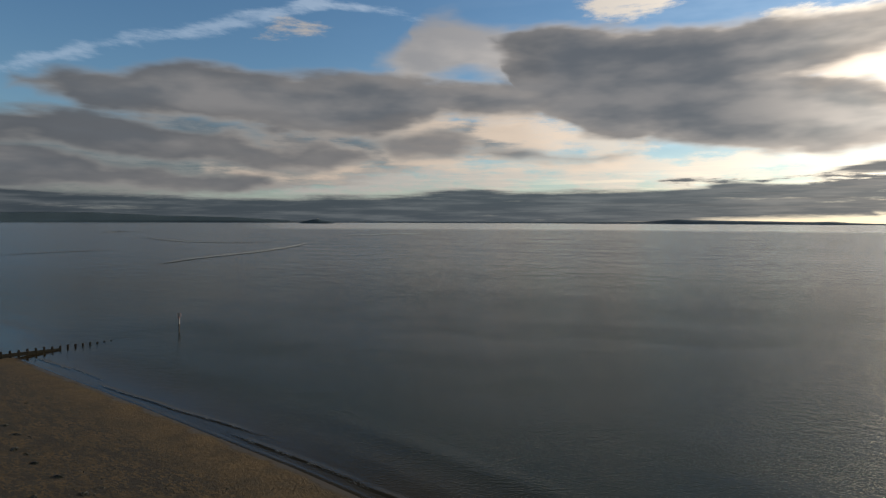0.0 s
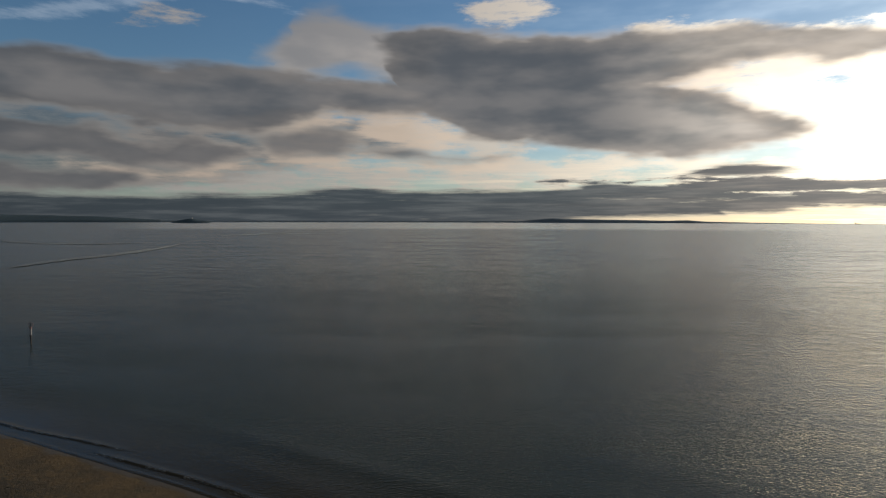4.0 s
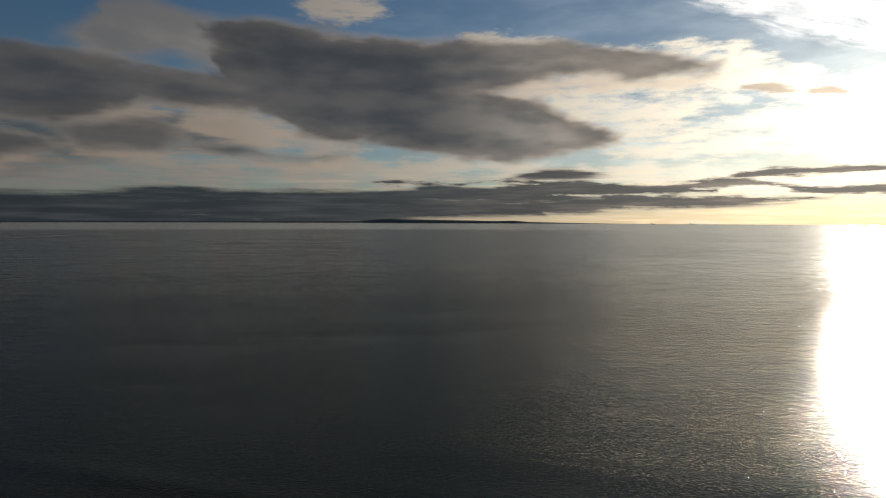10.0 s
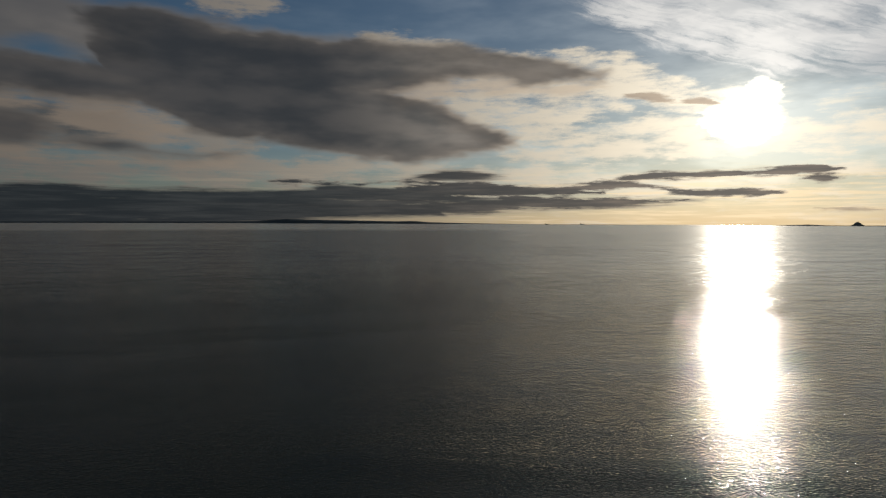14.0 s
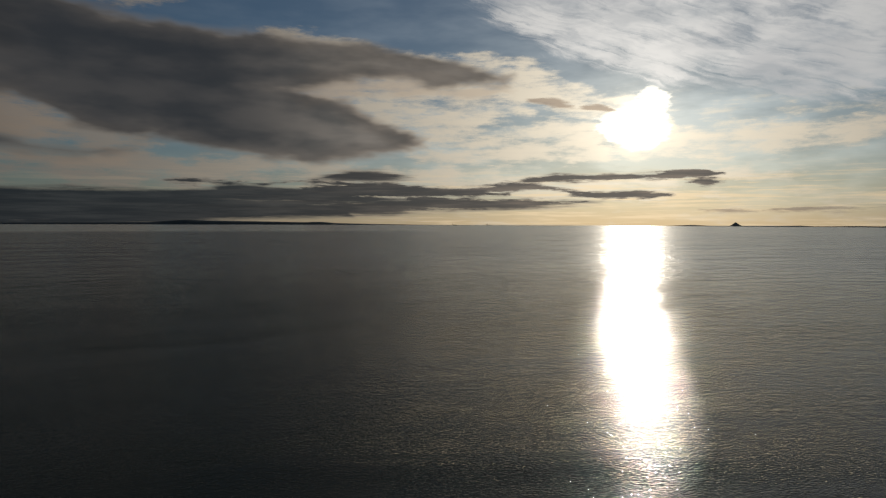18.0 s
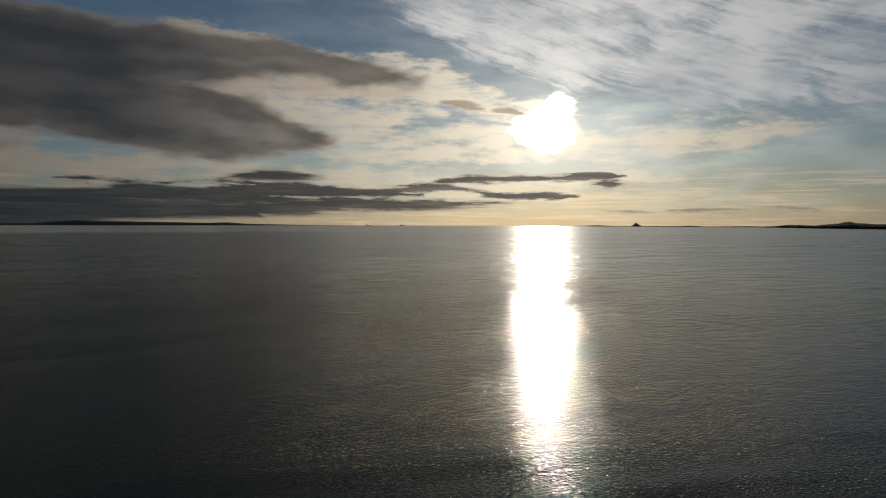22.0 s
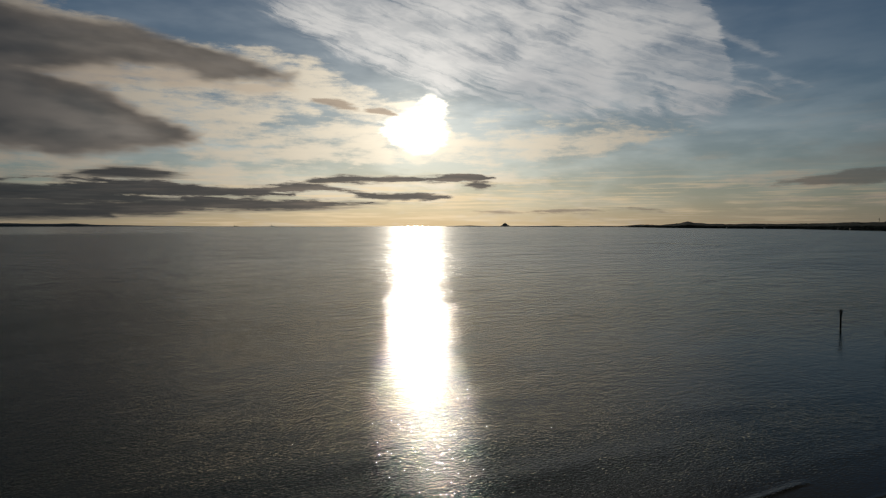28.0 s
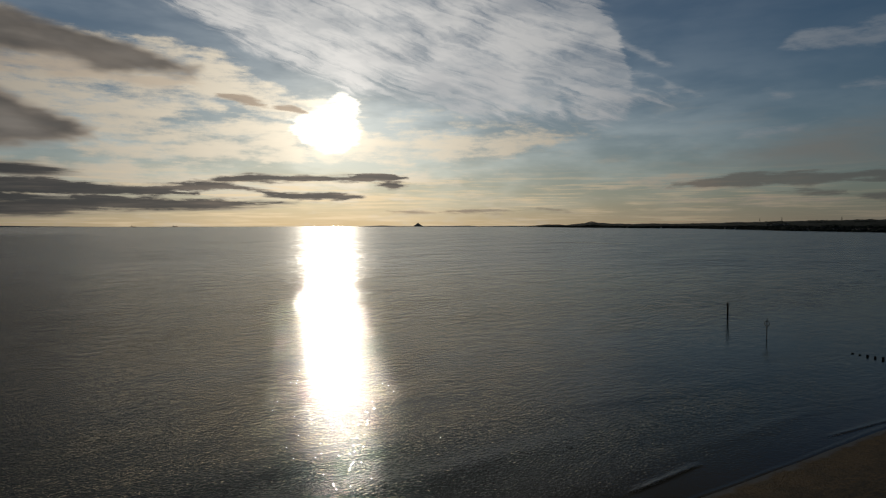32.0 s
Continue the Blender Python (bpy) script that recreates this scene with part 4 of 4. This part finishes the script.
def ring_mark(u, s, label):
    """A slim pole with an open ring and a stub above it."""
    b = thing("ring_marker", u, s, 0.0, label, "marker", "marker posts in the water")
    low = ground_z(u, s) - 0.5
    part("pole", tube(bmesh.new(), 0.10, 0.07, low, 4.72), IRON, b)
    part("collar", tube(tube(bmesh.new(), 0.12, 0.22, 2.72, 2.86), 0.22, 0.12, 2.86, 2.98), IRON, b)
    part("ring", ring(bmesh.new(), 0.50, 0.065, Matrix.Translation((0, 0, 3.5)) @ Matrix.Rotation(radians(-59), 4, "Z")), IRON, b)
    part("crossbar", box(bmesh.new(), (0.3, 0.06, 0.06), Matrix.Translation((0, 0, 4.2)), 0.01), IRON, b)
    return b


def head_post(u, s, label):
    """A stout timber pile with a slotted head."""
    b = thing("pile", u, s, 0.0, label, "pile", "marker posts in the water")
    low = ground_z(u, s) - 0.5
    bm = tube(bmesh.new(), 0.22, 0.19, low, 4.4, 14)
    part("shaft", bm, TIMBER, b)
    bm = bmesh.new()
    for a in range(4):
        box(bm, (0.12, 0.12, 0.75), Matrix.Rotation(math.pi / 2 * a, 4, "Z") @ Matrix.Translation((0.21, 0.21, 4.45)), 0.02)
    part("cleat", bm, TIMBER, b)
    part("cap", box(bmesh.new(), (0.52, 0.52, 0.14), Matrix.Translation((0, 0, 4.86)), 0.03), TIMBER, b)
    part("stub", tube(bmesh.new(), 0.09, 0.07, 4.9, 5.3, 8), IRON, b)
    part("tide_band", tube(bmesh.new(), 0.235, 0.23, -0.4, 0.55, 14), WEED, b, "dark weed-grown foot at the waterline")
    return b


WEED = plain("wet_seaweed", (0.010, 0.010, 0.006), (0.035, 0.032, 0.018), 6.0, 0.5, 0.03)
beacon(-133.0, 64.9, "pale banded beacon pole with ring standing in the sea")
ring_mark(129.6, 77.5, "slim dark iron pole with open ring topmark in the sea")
head_post(143.7, 96.4, "stout dark timber pile with slotted head in the sea")


# ---- on the sand: weed, litter of the tide ----
def weed_clump(seed, long):
    """A ragged flat heap, its arms drawn out over the sand."""
    rnd = random.Random(seed)
    bm = bmesh.new()
    bmesh.ops.create_icosphere(bm, subdivisions=4, radius=1.0)
    shift = Vector((rnd.uniform(0, 50), rnd.uniform(0, 50), 0))
    for v in bm.verts:
        a = Vector((v.co.x, v.co.y, 0))
        arm = 0.75 + 0.55 * noise.noise(a * 2.2 + shift) + 0.45 * noise.noise(a * 5.5 + shift)
        lift = 0.10 + 0.10 * noise.noise(v.co * 4.0 + shift)
        v.co = Vector((v.co.x * long * 0.62 * arm, v.co.y * long * 0.34 * arm, v.co.z * lift * (1.2 - a.length * 0.7)))
    return bm


def lay_clump(u, s, seed, long):
    ob = part("seaweed_clump", weed_clump(seed, long), WEED)
    ob.matrix_world = Matrix.Translation(at(u, s, ground_z(u, s))) @ Matrix.Rotation(SHORE_ANGLE + random.Random(seed).uniform(-0.5, 0.5), 4, "Z")
    return tagged(ob, "dark clump of stranded seaweed on trampled sand", "seaweed", "seaweed clumps on the beach")


for i, (u, s, long) in enumerate([(-86.6, 20.9, 0.9), (-82.0, 20.7, 1.2), (-76.6, 19.2, 1.3), (-74.1, 19.5, 0.8), (-70.7, 19.4, 1.1), (-65.3, 19.8, 1.2), (-61.7, 16.8, 0.9),
                                    (-59.4, 20.0, 1.3), (-54.2, 20.4, 1.0), (-96.5, 21.6, 1.0), (78.5, 21.5, 1.0), (71.0, 23.0, 0.8)]):
    lay_clump(u, s, i + 1, long)


def scatter(name, count, place, size, mat, label, category, seed, flat=0.35):
    """Many small irregular bits lying on the sand."""
    rnd = random.Random(seed)
    verts, faces = [], []
    for _ in range(count):
        u, s = place(rnd)
        z, r, turn = ground_z(u, s), size(rnd), rnd.uniform(0, 6.28)
        n0 = len(verts)
        for j in range(5):
            a = turn + j * 1.257
            q = r * rnd.uniform(0.5, 1.2) * (1.0 if j % 2 else 0.6)
            verts.append(at(u + math.cos(a) * q * 1.5, s + math.sin(a) * q * 0.8, z - 0.02))
        verts.append(at(u, s, z + r * flat))
        faces += [(n0 + j, n0 + (j + 1) % 5, n0 + 5) for j in range(5)]
    return stuff_mesh(name, verts, faces, mat, label, category)


def wrack(rnd):
    u = rnd.uniform(-125, 110)
    lane = rnd.choice((9.0, 11.5, 14.5, 17.0, 20.0, 23.0, 27.0))
    return u, float(edge(np.array([u]))[0]) - lane - 0.9 * float(wave1(np.array([u * 0.8]), int(lane))[0]) + rnd.gauss(0, 1.3)


scatter("tide_litter", 9000, wrack, lambda r: min(0.025 + r.expovariate(22), 0.25), WEED, "dark scraps of weed strewn over the sand", "seaweed", 21)
scatter("pebbles", 2200, wrack, lambda r: r.uniform(0.02, 0.07), plain("pebble_stone", (0.08, 0.07, 0.06), (0.25, 0.22, 0.18), 3.0), "small scattered pebbles and shells", "pebbles", 22, 0.7)

# ---- foam on the breaking wavelets ----
FOAM = plain("foam", (0.20, 0.205, 0.21), (0.46, 0.46, 0.46), 4.0, 0.9, 0.01)


def foam_lines(seed):
    rnd = random.Random(seed)
    verts, faces = [], []
    for u0, u1, s0, s1, amp, wide, white in BREAKERS:
        steps = int((u1 - u0) / 0.03 * white)
        for _ in range(steps):
            f = rnd.random()
            u = u0 + (u1 - u0) * f
            if math.sin(u * 0.9 + s0 * 3) + math.sin(u * 0.37 + s0) < -0.5:
                continue
            fade = min(1.0, 5 * f, 5 * (1 - f))
            if rnd.random() > fade:
                continue
            s = s0 + (s1 - s0) * f + 0.25 * float(wave1(np.array([u * 1.6]), int(s0 * 7) % 97)[0]) - abs(rnd.gauss(0, 0.14)) + 0.03
            r = rnd.uniform(0.010, 0.034)
            z = float(sea_height(np.array([u]), np.array([s]))[0]) + 0.012
            n0, turn = len(verts), rnd.uniform(0, 6.28)
            for j in range(6):
                a = turn + j * 1.047
                verts.append(at(u + math.cos(a) * r * 4.0 * rnd.uniform(0.6, 1.2), s + math.sin(a) * r * rnd.uniform(0.5, 1.0), z))
            verts.append(at(u, s, z + 0.012))
            faces += [(n0 + j, n0 + (j + 1) % 6, n0 + 6) for j in range(6)]
    return stuff_mesh("foam", verts, faces, FOAM, "thin white foam on small breaking wavelets", "foam")


foam_lines(8)


# ---- far things: woods, houses, masts, ships, lighthouse ----
def woods():
    """Tree clumps over the headland, uneven against the sky."""
    rnd = random.Random(31)
    verts, faces = [], []
    base = bmesh.new()
    bmesh.ops.create_icosphere(base, subdivisions=1, radius=1.0)
    shape = [v.co.copy() for v in base.verts]
    tris = [tuple(v.index for v in f.verts) for f in base.faces]
    base.free()
    for _ in range(5200):
        a = rnd.uniform(80.5, 116)
        belt = rnd.choice((20, 45, 90, 150, 230, 330, 520, 690))
        if belt > 300 and math.sin(a * 2.1 + belt) < 0.1:
            continue
        p = headland_at(a, max(6, belt + rnd.gauss(0, 14)))
        h = rnd.uniform(3.0, 6.5) if belt < 300 else rnd.uniform(1.5, 2.6)
        w = h * rnd.uniform(0.7, 1.6)
        n0 = len(verts)
        for c in shape:
            k = 1 + rnd.uniform(-0.3, 0.3)
            verts.append((p.x + c.x * w * k, p.y + c.y * w * k, p.z + h * 0.35 + c.z * h * 0.7 * k))
        faces += [tuple(n0 + i for i in t) for t in tris]
    return stuff_mesh("woods", verts, faces, WOODS, "dark distant woods over the headland", "trees")


woods()
WALL = plain("pale_house_render", (0.30, 0.28, 0.25), (0.50, 0.47, 0.43), 0.4, 0.9, 0.0)
ROOF = plain("slate_roof", (0.03, 0.03, 0.035), (0.07, 0.07, 0.075), 0.8, 0.8, 0.0)
GLASS = plain("dark_window_glass", (0.015, 0.018, 0.02), (0.03, 0.035, 0.04), 1.0, 0.15, 0.0)


def house(seed):
    rnd = random.Random(seed)
    w, d, h, r = rnd.uniform(9, 15), rnd.uniform(7, 9), rnd.uniform(4.5, 6.5), rnd.uniform(2.5, 3.5)
    e = new("house")
    part("wall", box(bmesh.new(), (w, d, h), Matrix.Translation((0, 0, h / 2))), WALL, e)
    bm = bmesh.new()
    v = [bm.verts.new(c) for c in ((-w / 2 - 0.4, -d / 2 - 0.4, h), (w / 2 + 0.4, -d / 2 - 0.4, h), (w / 2 + 0.4, d / 2 + 0.4, h), (-w / 2 - 0.4, d / 2 + 0.4, h), (-w / 2 - 0.4, 0, h + r), (w / 2 + 0.4, 0, h + r))]
    for f in ((0, 1, 5, 4), (2, 3, 4, 5), (0, 4, 3), (1, 2, 5), (0, 3, 2, 1)):
        bm.faces.new([v[i] for i in f])
    roof = part("roof", bm, ROOF, e)
    part("chimney", box(bmesh.new(), (0.9, 0.9, 2.0), Matrix.Translation((w * 0.35, 0, h + r))), WALL, roof)
    for x in (-0.3, 0.0, 0.3):
        for side in (-1, 1):
            part("window", box(bmesh.new(), (1.2, 0.12, 1.5), Matrix.Translation((w * x, side * (d / 2 + 0.03), h * 0.55))), GLASS, e)
    return tagged(e, "small pale house with slate roof on the far shore", "house", "houses along the far shore")


homes = [house(s) for s in (1, 2, 3)]
rnd = random.Random(77)
for i, (a, inland) in enumerate([(104.2, 30), (104.4, 34), (105.5, 22), (105.75, 26), (105.9, 22), (101.3, 24), (102.4, 26), (106.6, 90), (106.75, 95), (103.4, 110), (98.6, 20), (97.2, 22), (96.4, 20), (92.6, 18), (91.2, 18), (88.4, 18),
                                 (99.6, 330), (99.9, 335), (100.2, 330), (100.5, 338), (100.9, 335), (107.2, 36)]):
    m = Matrix.Translation(headland_at(a, inland) - Vector((0, 0, 0.4))) @ Matrix.Rotation(radians(-a + rnd.uniform(-25, 25)), 4, "Z")
    if i < 3:
        homes[i].matrix_world = m
    else:
        copy_thing(homes[i % 3], m)


def mast(a, tall, wide):
    """A lattice mast on the skyline."""
    e = tagged(new("lattice_mast"), "thin lattice mast on the headland skyline", "mast", "masts on the skyline")
    e.matrix_world = Matrix.Translation(headland_at(a, 690))
    for x, y in ((-1, -1), (1, -1), (1, 1), (-1, 1)):
        bm = bmesh.new()
        low, top = Vector((x * wide, y * wide, -1)), Vector((x * wide * 0.15, y * wide * 0.15, tall))
        bmesh.ops.create_cone(bm, cap_ends=True, segments=5, radius1=0.35, radius2=0.2, depth=(top - low).length, matrix=Matrix.Translation((low + top) / 2) @ (top - low).to_track_quat("Z", "Y").to_matrix().to_4x4())
        part("leg", bm, IRON, e)
    for z in (0.25, 0.5, 0.75):
        k = wide * (1 - 0.85 * z)
        part("frame", box(bmesh.new(), (2 * k, 2 * k, 0.3), Matrix.Translation((0, 0, tall * z))), IRON, e)
    for z in (0.7, 0.82, 0.94):
        part("arm", box(bmesh.new(), (wide * 2.4, 0.35, 0.3), Matrix.Translation((0, 0, tall * z)) @ Matrix.Rotation(radians(-a), 4, "Z")), IRON, e)
    return e


for a, tall in ((98.97, 17), (100.57, 18), (104.68, 13)):
    mast(a, tall, 2.0)

HULL = plain("ship_hull", (0.02, 0.02, 0.022), (0.05, 0.045, 0.045), 0.3, 0.6, 0.0)


def ship(a, dist, long, turn):
    """A coaster far out: hull, deckhouse, funnel, mast."""
    e = tagged(new("ship"), "small dark cargo ship on the horizon", "ship", "ships on the horizon")
    e.matrix_world = Matrix.Translation((math.sin(radians(a)) * dist, math.cos(radians(a)) * dist, 0)) @ Matrix.Rotation(radians(turn - a), 4, "Z")
    bm = bmesh.new()
    rows = []
    for x, w in ((-0.5, 0.7), (-0.42, 1.0), (0.3, 1.0), (0.42, 0.6), (0.5, 0.05)):
        b = long * 0.075
        sheer = 2.6 + 1.6 * max(0, x) + 0.6 * max(0, -x)
        rows.append([bm.verts.new((x * long, sy * b * w * sw, z)) for sy, sw, z in ((-1, 1, sheer), (-1, 0.8, -1.0), (1, 0.8, -1.0), (1, 1, sheer))])
    for p, q in zip(rows, rows[1:]):
        for j in range(4):
            bm.faces.new((p[j], q[j], q[(j + 1) % 4], p[(j + 1) % 4]))
    bm.faces.new(rows[0])
    bm.faces.new(rows[-1][::-1])
    part("hull", bm, HULL, e)
    part("deckhouse", box(bmesh.new(), (long * 0.13, long * 0.11, 6.0), Matrix.Translation((-long * 0.36, 0, 5.8)), 0.3), WALL, e)
    part("funnel", tube(bmesh.new(), 1.0, 0.9, 8.6, 11.5, 10, -long * 0.40), HULL, e)
    part("mast", tube(bmesh.new(), 0.25, 0.15, 3.0, 10.0, 8, long * 0.30), IRON, e)
    part("hatch", box(bmesh.new(), (long * 0.45, long * 0.09, 1.2), Matrix.Translation((0.03 * long, 0, 3.2)), 0.2), IRON, e)
    return e


ship(44.83, 4400, 34, 20)
ship(48.0, 4600, 38, -35)

light = tagged(new("lighthouse"), "small pale lighthouse on the island's top", "lighthouse")
light.matrix_world = Matrix.Translation((math.sin(radians(-11.55)) * 3948, math.cos(radians(-11.55)) * 3948, 24.5))
part("tower", tube(bmesh.new(), 2.4, 1.9, 0, 6.5, 14), WALL, light)
part("lantern", tube(bmesh.new(), 1.3, 1.2, 6.5, 8.2, 10), GLASS, light)
part("dome", tube(bmesh.new(), 1.5, 0.2, 8.2, 9.2, 10), ROOF, light)
